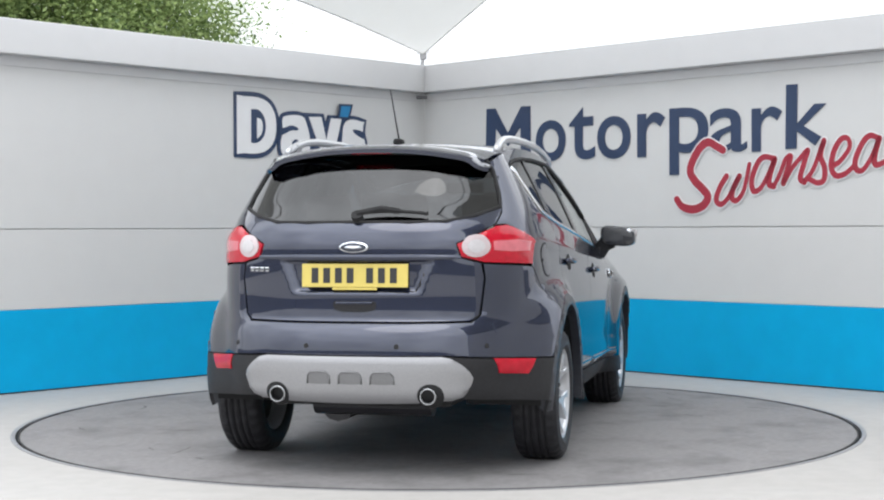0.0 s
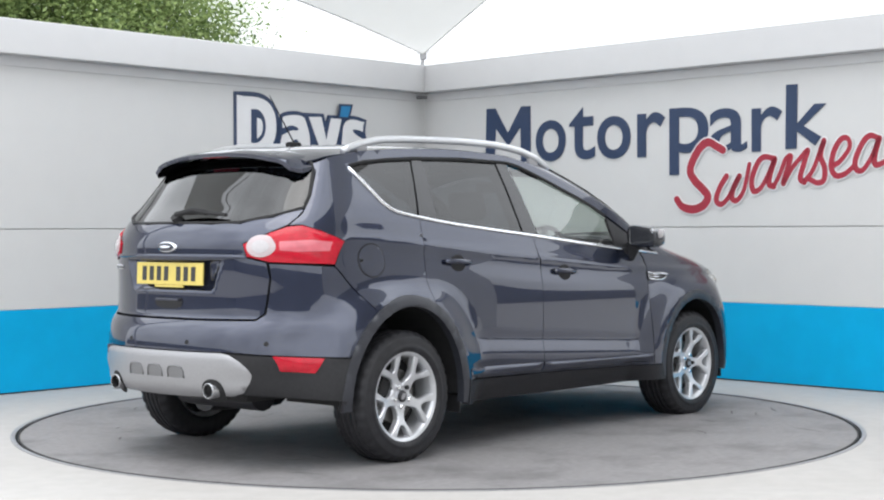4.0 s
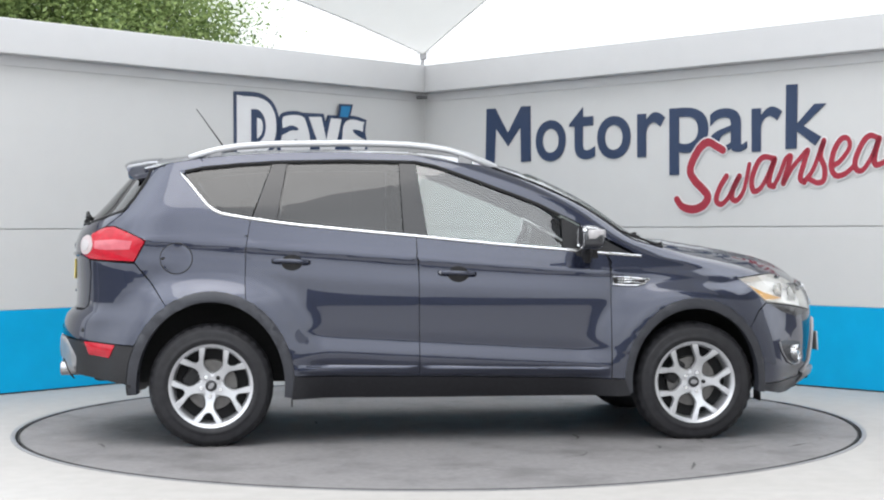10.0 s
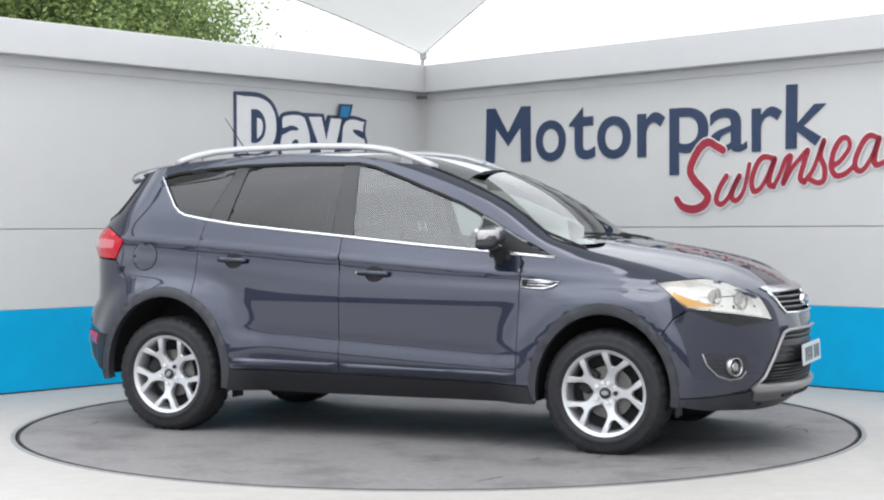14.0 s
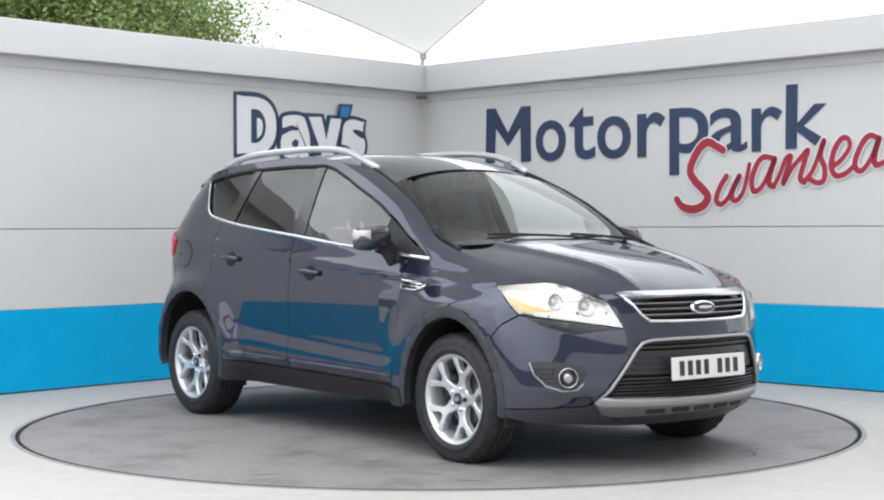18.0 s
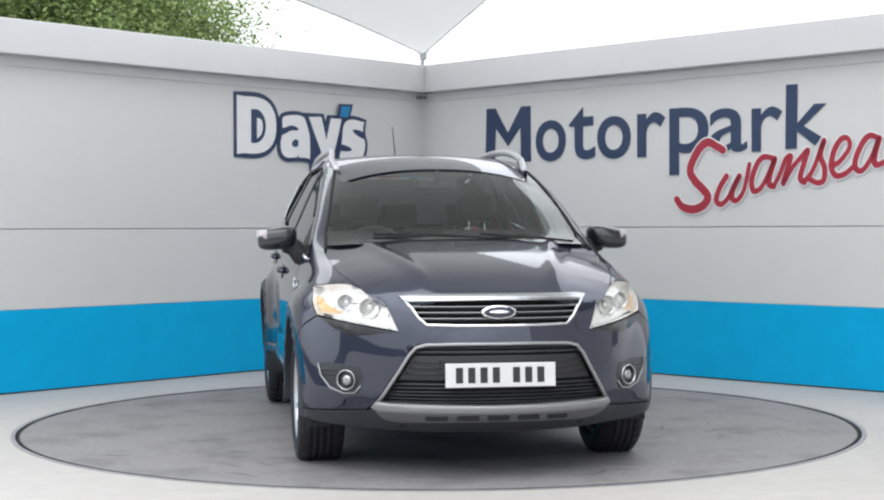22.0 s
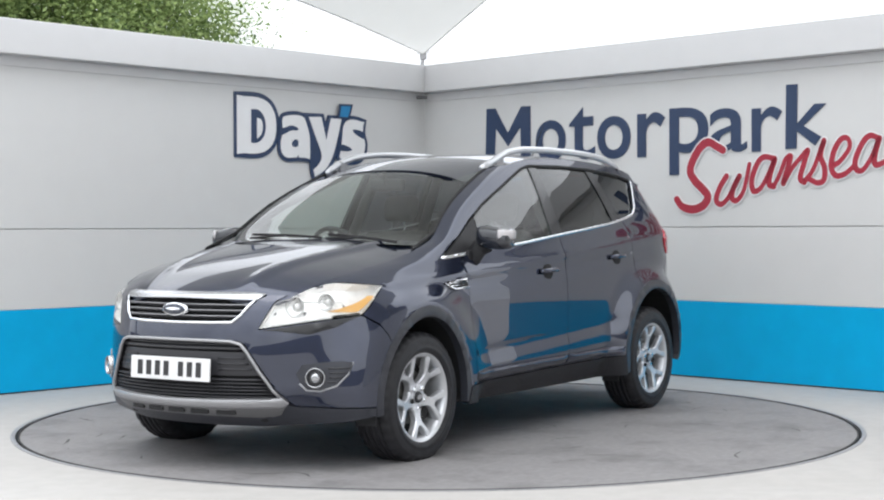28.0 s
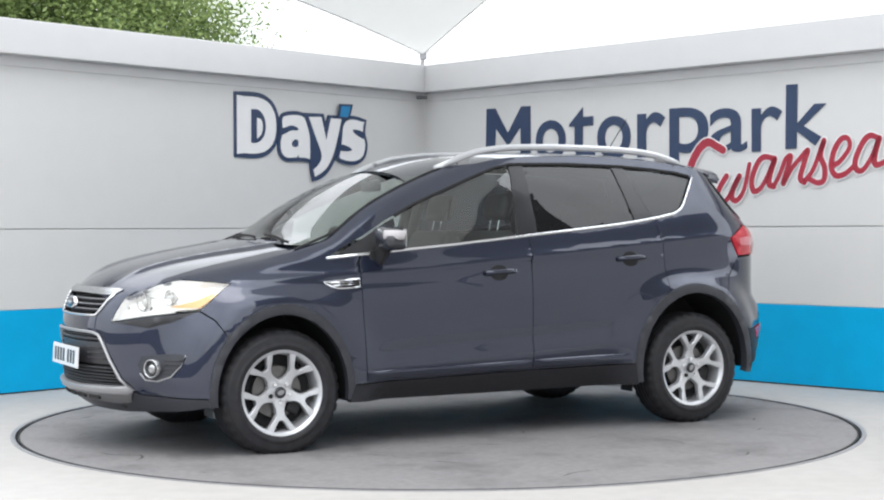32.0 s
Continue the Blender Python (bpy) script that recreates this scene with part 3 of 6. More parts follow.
def build_tree(x, y, height, spread, seed, n_leaf, leaf=0.105, z_low=3.0):
    """Tapered trunk, forking limbs and a crown of many small leaves in clumps."""
    rng = random.Random(seed)
    t = thing("tree", "broad leafy green tree behind the display wall", "tree")
    t.location = (x, y, 0)
    bm = bmesh.new()
    tips = []

    def limb(a, d, length, r, depth):
        pts, rad = [a], [r]
        p = a.copy()
        dd = d.copy()
        for k in range(4):
            dd = (dd + Vector((rng.uniform(-0.22, 0.22), rng.uniform(-0.22, 0.22), rng.uniform(-0.05, 0.18)))).normalized()
            p = p + dd * length / 4
            pts.append(p.copy())
            rad.append(r * (1 - 0.13 * (k + 1)))
        for k in range(4):
            rod(bm, pts[k], pts[k + 1], rad[k], rad[k + 1], 7)
        if depth == 0:
            tips.append(pts[-1])
            tips.append(pts[2])
            return
        for k in range(4 if depth > 1 else 3):
            ang = rng.uniform(0, 6.283)
            out = Vector((math.cos(ang), math.sin(ang), rng.uniform(0.05, 0.7))).normalized()
            limb(pts[rng.choice((2, 3, 4))], (dd * 0.5 + out).normalized(), length * rng.uniform(0.6, 0.8), rad[-1] * 0.62, depth - 1)

    limb(Vector((0, 0, 0)), Vector((0, 0, 1)), height * 0.42, height * 0.028, 3)
    part("trunk", bm, M_BARK, t)
    cen = Vector((0, 0, height * 0.62))
    bm = bmesh.new()
    verts, faces = [], []
    clumps = list(tips)
    for k in range(150):
        d = Vector((rng.gauss(0, 1), rng.gauss(0, 1), rng.gauss(0, 1))).normalized()
        q = cen + Vector((d.x * spread, d.y * spread, d.z * height * 0.36)) * rng.uniform(0.45, 1.0)
        clumps.append(q)
    for k in range(n_leaf):
        c = rng.choice(clumps)
        p = c + Vector((rng.gauss(0, 0.32), rng.gauss(0, 0.32), rng.gauss(0, 0.26)))
        if p.z < z_low:
            continue
        a = Euler((rng.uniform(-0.9, 0.9), rng.uniform(-0.9, 0.9), rng.uniform(0, 6.283))).to_matrix()
        s = leaf * rng.uniform(0.6, 1.25)
        i = len(verts)
        for q in ((-0.5, 0, 0), (0, -0.3, 0.08), (0.6, 0, -0.06), (0, 0.3, 0.08)):
            verts.append(p + a @ (Vector(q) * s))
        faces += [(i, i + 1, i + 2), (i, i + 2, i + 3)]
    bm.free()
    me = bpy.data.meshes.new("crown")
    me.from_pydata([tuple(v) for v in verts], [], faces)
    me.materials.append(M_LEAF)
    ob = new("crown", me)
    ob.parent = t
    return t


build_canopy()
build_tree(-5.0, 11.5, 6.4, 2.0, 3, 115000, 0.066)
build_tree(-7.5, 12.0, 6.6, 2.0, 8, 90000, 0.070)


# ---------------------------------------------------------------- car: materials
def glass_material(name, tint, rough=0.0, base=0.045):
    """A thin pane: tinted see-through with mirror gloss that grows towards grazing angles, alike from both sides."""
    m = bpy.data.materials.new(name)
    m.use_nodes = True
    nt = m.node_tree
    nt.nodes.clear()
    out = nt.nodes.new("ShaderNodeOutputMaterial")
    tr = nt.nodes.new("ShaderNodeBsdfTransparent")
    tr.inputs["Color"].default_value = (*tint, 1)
    gl = nt.nodes.new("ShaderNodeBsdfGlossy")
    gl.inputs["Roughness"].default_value = rough
    lw = nt.nodes.new("ShaderNodeLayerWeight")
    lw.inputs["Blend"].default_value = 0.5
    pw = nt.nodes.new("ShaderNodeMath")
    pw.operation = "POWER"
    pw.inputs[1].default_value = 4.0
    nt.links.new(lw.outputs["Facing"], pw.inputs[0])
    mr = nt.nodes.new("ShaderNodeMapRange")
    mr.inputs["To Min"].default_value, mr.inputs["To Max"].default_value = base, 1.0
    nt.links.new(pw.outputs["Value"], mr.inputs["Value"])
    mx = nt.nodes.new("ShaderNodeMixShader")
    nt.links.new(mr.outputs["Result"], mx.inputs[0])
    nt.links.new(tr.outputs["BSDF"], mx.inputs[1])
    nt.links.new(gl.outputs["BSDF"], mx.inputs[2])
    nt.links.new(mx.outputs["Shader"], out.inputs["Surface"])
    return m


def paint_material():
    """Dark blue-grey metallic paint: fine flake under a clear coat."""
    m = mat("blue_grey_metallic_paint", (0.024, 0.030, 0.055), 0.24, 0.62, spec=0.1, coat=1.0, coat_rough=0.015, vary=0.10, scale=900)
    m.node_tree.nodes["Principled BSDF"].inputs["Specular Tint"].default_value = (0.23, 0.25, 0.31, 1)
    m.node_tree.nodes["Principled BSDF"].inputs["Coat IOR"].default_value = 1.66
    return m


M_PAINT = paint_material()
M_CLAD = mat("black_textured_plastic", (0.019, 0.019, 0.021), 0.5, spec=0.30, vary=0.15, scale=60, bump=0.0004, bump_scale=900)
M_ARCH = mat("dark_grey_arch_plastic", (0.030, 0.032, 0.040), 0.34, spec=0.45, vary=0.10, scale=60, bump=0.0002, bump_scale=900)
M_SILL = mat("black_sill_plastic", (0.017, 0.017, 0.020), 0.45, spec=0.28, vary=0.15, scale=60, bump=0.0004, bump_scale=900)
M_GLOSSBLACK = mat("gloss_black", (0.010, 0.010, 0.012), 0.22, coat=0.25, vary=0.1, scale=50)
M_MIRRORBLACK = mat("mirror_housing", (0.010, 0.012, 0.018), 0.25, coat=0.8, coat_rough=0.06, vary=0.1, scale=300)
M_BLACK = mat("matt_black", (0.012, 0.012, 0.013), 0.8, vary=0.2, scale=30)
M_CHROME = mat("chrome", (0.82, 0.83, 0.85), 0.10, 1.0, vary=0.03, scale=60)
M_BRUSHED = mat("brushed_chrome", (0.45, 0.455, 0.465), 0.26, 1.0, vary=0.05, scale=90)
# darker copy of satin_silver: shade on the skid plates is put into the colour
M_SATINSHADE = mat("shaded_satin", (0.20, 0.20, 0.205), 0.42, 0.5, vary=0.05, scale=120)
M_SATIN = mat("satin_silver", (0.33, 0.33, 0.34), 0.38, 0.55, vary=0.05, scale=120)
M_ALLOY = mat("silver_alloy", (0.60, 0.61, 0.63), 0.34, 0.65, vary=0.03, scale=40)
M_TYRE = mat("tyre_rubber", (0.020, 0.020, 0.023), 0.52, spec=0.30, vary=0.25, scale=25, bump=0.0005, bump_scale=300, stain=0.35, stain_scale=6, stain_color=(0.024, 0.023, 0.022))
M_DISC = mat("brake_steel", (0.16, 0.155, 0.15), 0.45, 0.7, vary=0.15, scale=30)
M_GLASS = glass_material("clear_glass", (0.77, 0.83, 0.80), 0.0, 0.14)
M_WINDSCREEN = glass_material("windscreen_glass", (0.66, 0.72, 0.67), 0.0, 0.06)
M_PRIVACY = glass_material("privacy_glass", (0.060, 0.066, 0.080), 0.0, 0.075)
M_LENS = glass_material("clear_lens", (0.97, 0.97, 0.96), 0.02, 0.07)
M_LAMPBACK = mat("lamp_reflector", (0.88, 0.88, 0.87), 0.32, 0.15, vary=0.08, scale=30)
M_BOWL = mat("lamp_bowl_silver", (0.62, 0.62, 0.61), 0.22, 0.6, vary=0.05, scale=60)
M_AMBER = mat("amber_lens", (0.74, 0.42, 0.14), 0.2, coat=0.7)
M_REDLENS = mat("red_lens", (0.42, 0.004, 0.018), 0.25, spec=0.2, coat=0.45, vary=0.15, scale=25)
M_REDLIGHT = mat("pink_red_lens", (0.58, 0.13, 0.16), 0.18, coat=1.0, vary=0.1, scale=25)
M_WHITELENS = mat("frosted_lens", (0.50, 0.42, 0.43), 0.2, coat=0.5, vary=0.06, scale=40)
M_PLATEW = mat("white_plate", (0.66, 0.66, 0.66), 0.35, vary=0.03, scale=20)
M_PALELENS = mat("pale_lens", (0.50, 0.48, 0.49), 0.25, coat=0.4, vary=0.05, scale=60)
M_PLATEY = mat("yellow_plate", (0.60, 0.48, 0.12), 0.35, vary=0.04, scale=20)
M_PLATEINK = mat("black_ink", (0.02, 0.02, 0.022), 0.45)
M_EMBLEM = mat("navy_enamel", (0.035, 0.042, 0.06), 0.2, 0.4, coat=0.6)
M_SEAT = mat("dark_seat_cloth", (0.06, 0.058, 0.056), 0.85, vary=0.2, scale=120, bump=0.0006, bump_scale=600)
M_TRIMGREY = mat("grey_interior_trim", (0.085, 0.083, 0.08), 0.7, vary=0.12, scale=50)
M_HEADLINER = mat("pale_headliner", (0.30, 0.29, 0.265), 0.9, vary=0.06, scale=80)
M_GRILLE = mat("grille_black", (0.022, 0.022, 0.026), 0.4, vary=0.1, scale=60)

# ---------------------------------------------------------------- car: body surface
# x forwards, y to the left, z up; the body is a stack of plan outlines, one at each height
NF, NR = 2.2, 2.5
A_F, A_S, A_R = 1.2, 3.0, 1.2
A_END = A_F + A_S + A_R
K_XF = [(0.17, 1.97), (0.24, 2.10), (0.31, 2.19), (0.38, 2.225), (0.48, 2.238), (0.58, 2.238), (0.68, 2.230), (0.76, 2.215), (0.82, 2.195), (0.86, 2.172), (0.89, 2.140),
        (0.92, 2.095), (0.96, 2.015), (1.0, 1.91), (1.05, 1.70), (1.10, 1.42), (1.13, 1.22), (1.148, 1.140), (1.20, 1.062), (1.30, 0.928), (1.402, 0.765), (1.522, 0.510), (1.60, 0.26), (1.64, 0.05)]
K_X0F = [(0.88, 1.5), (0.95, 1.44), (1.0, 1.28), (1.05, 1.06), (1.15, 0.90), (1.318, 0.645), (1.43, 0.392), (1.542, 0.076), (1.60, -0.12), (1.65, -0.3)]
K_XR = [(0.23, -1.95), (0.30, -2.10), (0.36, -2.175), (0.43, -2.215), (0.54, -2.228), (0.64, -2.222), (0.70, -2.205), (0.735, -2.175), (0.76, -2.150), (0.85, -2.146), (0.98, -2.150),
        (1.09, -2.152), (1.16, -2.135), (1.21, -2.105), (1.26, -2.055), (1.30, -2.012), (1.42, -1.905), (1.547, -1.79), (1.62, -1.72)]
K_W = [(0.18, 0.74), (0.28, 0.81), (0.35, 0.848), (0.40, 0.868), (0.44, 0.884), (0.480, 0.887), (0.52, 0.882), (0.568, 0.8735), (0.595, 0.8768), (0.63, 0.8782), (0.70, 0.8786), (0.78, 0.8788), (0.88, 0.8735), (0.955, 0.861), (0.985, 0.8595),
       (1.012, 0.863), (1.032, 0.852), (1.131, 0.812), (1.2, 0.782), (1.3, 0.737), (1.4, 0.692), (1.5, 0.642), (1.6, 0.588), (1.72, 0.52)]
HUB_X, HUB_Z = 1.345, 0.340


def smooth(a, b, t):
    """Soft step from 0 at a to 1 at b."""
    u = min(max((t - a) / (b - a), 0.0), 1.0)
    return u * u * (3 - 2 * u)


def half_width(x, z):
    xx = min(max(x, -1.6), 1.6)
    shear = 0.075 * xx * smooth(0.78, 1.0, z) * (1 - 0.6 * smooth(1.25, 1.6, z))
    shear += 0.055 * xx * smooth(0.40, 0.46, z) * smooth(0.80, 0.70, z)
    w = spline(K_W, z + shear) * (1 - 0.026 * ((xx - 0.1) / 1.1) ** 2)
    if z < 1.0:
        for hx in (HUB_X, -HUB_X):
            r = math.hypot(x - hx, (z - HUB_Z) * 0.95)
            goal = 0.918 - w
            if goal > 0:
                w += goal * (1 - smooth(0.44, 0.67, r)) * smooth(1.0, 0.80, z)
    return w


def body_point(a, z):
    """Point of the outer skin: a metres round the outline from the nose, at the height z."""
    sign = 1
    if a < 0:
        a, sign = -a, -1
    if a > A_END:
        a, sign = 2 * A_END - a, -1
    x0, x1 = spline(K_X0F, z), -1.5
    if a < A_F:
        f = a / A_F * math.pi / 2
        xf = spline(K_XF, z)
        x = x0 + (xf - x0) * max(math.cos(f), 0) ** (2 / NF)
        y = half_width(x, z) * max(math.sin(f), 0) ** (2 / NF)
    elif a <= A_F + A_S:
        x = x0 + (x1 - x0) * (a - A_F) / A_S
        y = half_width(x, z)
    else:
        f = (A_END - a) / A_R * math.pi / 2
        x = x1 + (spline(K_XR, z) - x1) * max(math.cos(f), 0) ** (2 / NR)
        y = half_width(x, z) * max(math.sin(f), 0) ** (2 / NR)
        if 0.87 < z < 1.05 and y < 0.40:
            lim = 0.30 + 0.055 * (z - 0.89) / 0.145
            x += 0.024 * smooth(lim + 0.014, lim - 0.012, y) * smooth(1.042, 1.028, z) * smooth(0.876, 0.900, z)
    return Vector((x, sign * y, z))


def round_at(kind, u, z):
    """Where round the outline a place lies: 's' by x, 'f' by y at the front, 'r' by y at the rear, 'a' as it is."""
    if kind == "a":
        return u
    if kind == "s":
        x0, xf, xr = spline(K_X0F, z), spline(K_XF, z), spline(K_XR, z)
        if u > x0:
            return math.acos(min((u - x0) / (xf - x0), 1.0) ** (NF / 2)) / (math.pi / 2) * A_F
        if u < -1.5:
            return A_END - math.acos(min((u + 1.5) / (xr + 1.5), 1.0) ** (NR / 2)) / (math.pi / 2) * A_R
        return A_F + (u - x0) / (-1.5 - x0) * A_S
    lo, hi = 0.0, A_F
    for _ in range(30):
        mid = (lo + hi) / 2
        y = body_point(mid if kind == "f" else A_END - mid, z).y
        lo, hi = (mid, hi) if y < u else (lo, mid)
    return lo if kind == "f" else A_END - lo


def skin(kind, u, z, lift=0.0):
    a = round_at(kind, u, z)
    p = body_point(a, z)
    return p + skin_normal(body_point, a, z) * lift if lift else p


def skin_normal(fn, a, b):
    e = 0.004
    n = (fn(a + e, b) - fn(a - e, b)).cross(fn(a, b + e) - fn(a, b - e))
    return n.normalized() if n.length > 1e-12 else Vector((1, 0, 0))


# the roof, over the gutter line
K_GUT = [(-1.80, 1.505), (-1.411, 1.584), (-0.999, 1.618), (-0.683, 1.627), (-0.24, 1.612), (0.076, 1.556), (0.392, 1.44), (0.645, 1.325)]
K_ROOF = [(-1.95, 1.572), (-1.75, 1.594), (-1.4, 1.632), (-0.9, 1.658), (-0.4, 1.662), (0.0, 1.636), (0.15, 1.613), (0.27, 1.586), (0.5, 1.525)]


def roof_point(x, y):
    zg, zr = spline(K_GUT, x), spline(K_ROOF, x)
    w = half_width(x, zg)
    if x < -1.5:
        w = body_point(round_at("s", max(x, -1.78), zg), zg).y if x > -1.78 else 0.56
        w = max(w, 0.56)
    return Vector((x, y, zg + (zr - zg) * max(1 - (abs(y) / w) ** 2.4, -0.05)))


K_BON = [(0.98, 1.160), (1.132, 1.150), (1.438, 1.106), (1.778, 1.042), (1.948, 0.993), (2.06, 0.942), (2.14, 0.892), (2.2, 0.83)]
K_BONE = [(0.98, 0.735), (1.3, 0.722), (1.6, 0.700), (1.72, 0.680), (1.82, 0.652), (1.92, 0.616), (2.0, 0.572), (2.06, 0.520), (2.11, 0.450), (2.16, 0.36)]


def loop_height(x, y):
    """Height of the outline that passes through (x, y) at the front."""
    lo, hi = 0.7, 1.14
    for _ in range(26):
        mid = (lo + hi) / 2
        x0, xf = spline(K_X0F, mid), spline(K_XF, mid)
        if x > x0:
            f = math.acos(min(max((x - x0) / (xf - x0), 0), 1) ** (NF / 2)) if x < xf else 0.0
            yy = half_width(x, mid) * math.sin(f) ** (2 / NF)
        else:
            yy = half_width(x, mid)
        lo, hi = (mid, hi) if yy > y else (lo, mid)
    return lo


def bonnet_point(x, y):
    zc, ye = spline(K_BON, x), spline(K_BONE, x)
    ze = loop_height(x, ye) - 0.002
    u = abs(y) / ye
    ridge = 0.017 * math.exp(-((abs(y) - (0.30 + 0.22 * (2.1 - x) / 1.0)) / 0.036) ** 2) * smooth(2.14, 1.9, x) * smooth(1.0, 1.25, x)
    return Vector((x, y, zc + (ze - zc) * u ** 2.6 + ridge))


# ---------------------------------------------------------------- car: panels
def dense(poly, step=0.03):
    out = []
    n = len(poly)
    for i in range(n):
        p, q = poly[i], poly[(i + 1) % n]
        if len(p) == 3:
            if p[0] == q[0]:
                k = max(1, int(math.hypot(q[1] - p[1], q[2] - p[2]) / step))
                pts = [(p[0], p[1] + (q[1] - p[1]) * j / k, p[2] + (q[2] - p[2]) * j / k) for j in range(k)]
                out += [(round_at(*w), w[2]) for w in pts]
            else:
                pa, qa = round_at(*p), round_at(*q)
                k = max(1, int(math.hypot(qa - pa, q[2] - p[2]) / step))
                out += [(pa + (qa - pa) * j / k, p[2] + (q[2] - p[2]) * j / k) for j in range(k)]
        else:
            k = max(1, int(math.hypot(q[0] - p[0], q[1] - p[1]) / step))
            out += [(p[0] + (q[0] - p[0]) * j / k, p[1] + (q[1] - p[1]) * j / k) for j in range(k)]
    return out


def sheet(outline, fn, thick=0.018, lift=0.0, cell=0.05, gap=0.002, cell_v=None, edge=0.0003):
    """A curved panel: the flat outline is cut in cells, laid on the surface fn and given thickness."""
    bm = bmesh.new()
    pts = shrink(outline, gap)
    vs = [bm.verts.new((u, v, 0)) for u, v in pts]
    bm.faces.new(vs)
    for axis, size in ((0, cell), (1, cell_v or cell)):
        lo, hi = min(p[axis] for p in pts), max(p[axis] for p in pts)
        k = max(1, math.ceil((hi - lo) / size))
        for i in range(1, k):
            co = Vector((0, 0, 0))
            co[axis] = lo + (hi - lo) * i / k
            no = Vector((0, 0, 0))
            no[axis] = 1
            bmesh.ops.bisect_plane(bm, geom=bm.verts[:] + bm.edges[:] + bm.faces[:], plane_co=co, plane_no=no, dist=2e-4)
    big = [f for f in bm.faces if len(f.verts) > 4]
    if big:
        bmesh.ops.triangulate(bm, faces=big)
    border = {v for e in bm.edges if len(e.link_faces) == 1 for v in e.verts}
    uv = {v: (v.co.x, v.co.y) for v in bm.verts}
    nrm = {v: skin_normal(fn, *uv[v]) for v in bm.verts}
    pos = {v: fn(*uv[v]) for v in bm.verts}
    rim_edges = [e for e in bm.edges if len(e.link_faces) == 1]
    out = bmesh.new()
    new_of = {v: out.verts.new(pos[v] + nrm[v] * (lift - (edge if v in border else 0))) for v in bm.verts}
    for f in bm.faces:
        ring = [new_of[v] for v in f.verts]
        up = sum((nrm[v] for v in f.verts), Vector())
        e1, e2 = ring[1].co - ring[0].co, ring[-1].co - ring[0].co
        if len(ring) == 3 or len(ring) == 4:
            fn_dir = e1.cross(e2) if len(ring) == 3 else (ring[2].co - ring[0].co).cross(ring[3].co - ring[1].co)
        if fn_dir.dot(up) < 0:
            ring.reverse()
        out.faces.new(ring).smooth = True
    if thick:
        top = {v: out.verts.new(new_of[v].co) for v in border}
        bot = {v: out.verts.new(pos[v] + nrm[v] * (lift - thick)) for v in border}
        for e in rim_edges:
            a, b = e.verts
            out.faces.new((top[a], top[b], bot[b], bot[a]))
    bm.free()
    return out


def link(name, bm, material, parent, label=""):
    """Links a bmesh whose smooth flags are set already."""
    me = bpy.data.meshes.new(name)
    bm.to_mesh(me)
    bm.free()
    me.materials.append(material)
    ob = new(name, me)
    ob.parent = parent
    if label:
        ob["label"] = label
    return ob


def flipped(bm):
    """The same mesh on the other side of the car."""
    c = bm.copy()
    for v in c.verts:
        v.co.y = -v.co.y
    bmesh.ops.reverse_faces(c, faces=c.faces[:])
    return c


def panel(name, poly, material, parent, label="", both=True, full="", fn=None, **kw):
    """A body panel from an outline on the skin. both: one on each side; full 'f' or 'r' joins the halves over the middle."""
    pts = dense(poly)
    if full:
        c = 0.0 if full == "f" else A_END
        pts = join_halves(pts, c)
        both = False
    bm = sheet(pts, fn or body_point, **kw)
    obs = []
    if both:
        obs.append(link(name, flipped(bm), material, parent, label))
    obs.insert(0, link(name, bm, material, parent, label))
    return obs


def join_halves(half, c):
    """Takes the run from the middle line out and back to it, and adds its mirror image."""
    n = len(half)
    mid = [abs(p[0] - c) < 0.004 for p in half]
    i = next(k for k in range(n) if mid[k] and not mid[(k + 1) % n])
    seq = [half[i]]
    k = (i + 1) % n
    while not mid[k]:
        seq.append(half[k])
        k = (k + 1) % n
    seq.append(half[k])
    seq[0], seq[-1] = (c, seq[0][1]), (c, seq[-1][1])
    return seq + [(2 * c - u, v) for u, v in reversed(seq[1:-1])]


def arc(cx, cz, rx, rz, a0, a1, n=16, kind="s"):
    return [(kind, cx + rx * math.cos(radians(a0 + (a1 - a0) * i / n)), cz + rz * math.sin(radians(a0 + (a1 - a0) * i / n))) for i in range(n + 1)]


ARC_R = (-1.335, 0.345, 0.452, 0.508)
ARC_F = (1.335, 0.345, 0.402, 0.464)
ARC_RI = (-1.335, 0.345, 0.398, 0.452)
ARC_FI = (1.335, 0.345, 0.362, 0.408)
K_BELT = [(-1.30, 1.277), (-1.172, 1.253), (-0.861, 1.211), (-0.237, 1.153), (0.23, 1.108), (0.635, 1.075), (1.05, 1.040)]


def belt(x0, x1, n=8, dz=0.0):
    return [("s", x0 + (x1 - x0) * i / n, spline(K_BELT, x0 + (x1 - x0) * i / n) + dz) for i in range(n + 1)]


K_WTOP = [(-1.50, 1.500), (-1.40, 1.522), (-1.0, 1.556), (-0.60, 1.566), (-0.20, 1.560), (0.013, 1.500), (0.232, 1.418), (0.483, 1.322), (0.600, 1.262)]


def wtop(x0, x1, n=8, dz=0.0):
    return [("s", x0 + (x1 - x0) * i / n, spline(K_WTOP, x0 + (x1 - x0) * i / n) + dz) for i in range(n + 1)]


def up_to_arc(a):
    """Arch outline from the rear foot over the top to the front foot."""
    return arc(*a, 188, -8, 22)


CAR = thing("car", "dark blue-grey compact sport utility car parked on the turntable", "car")


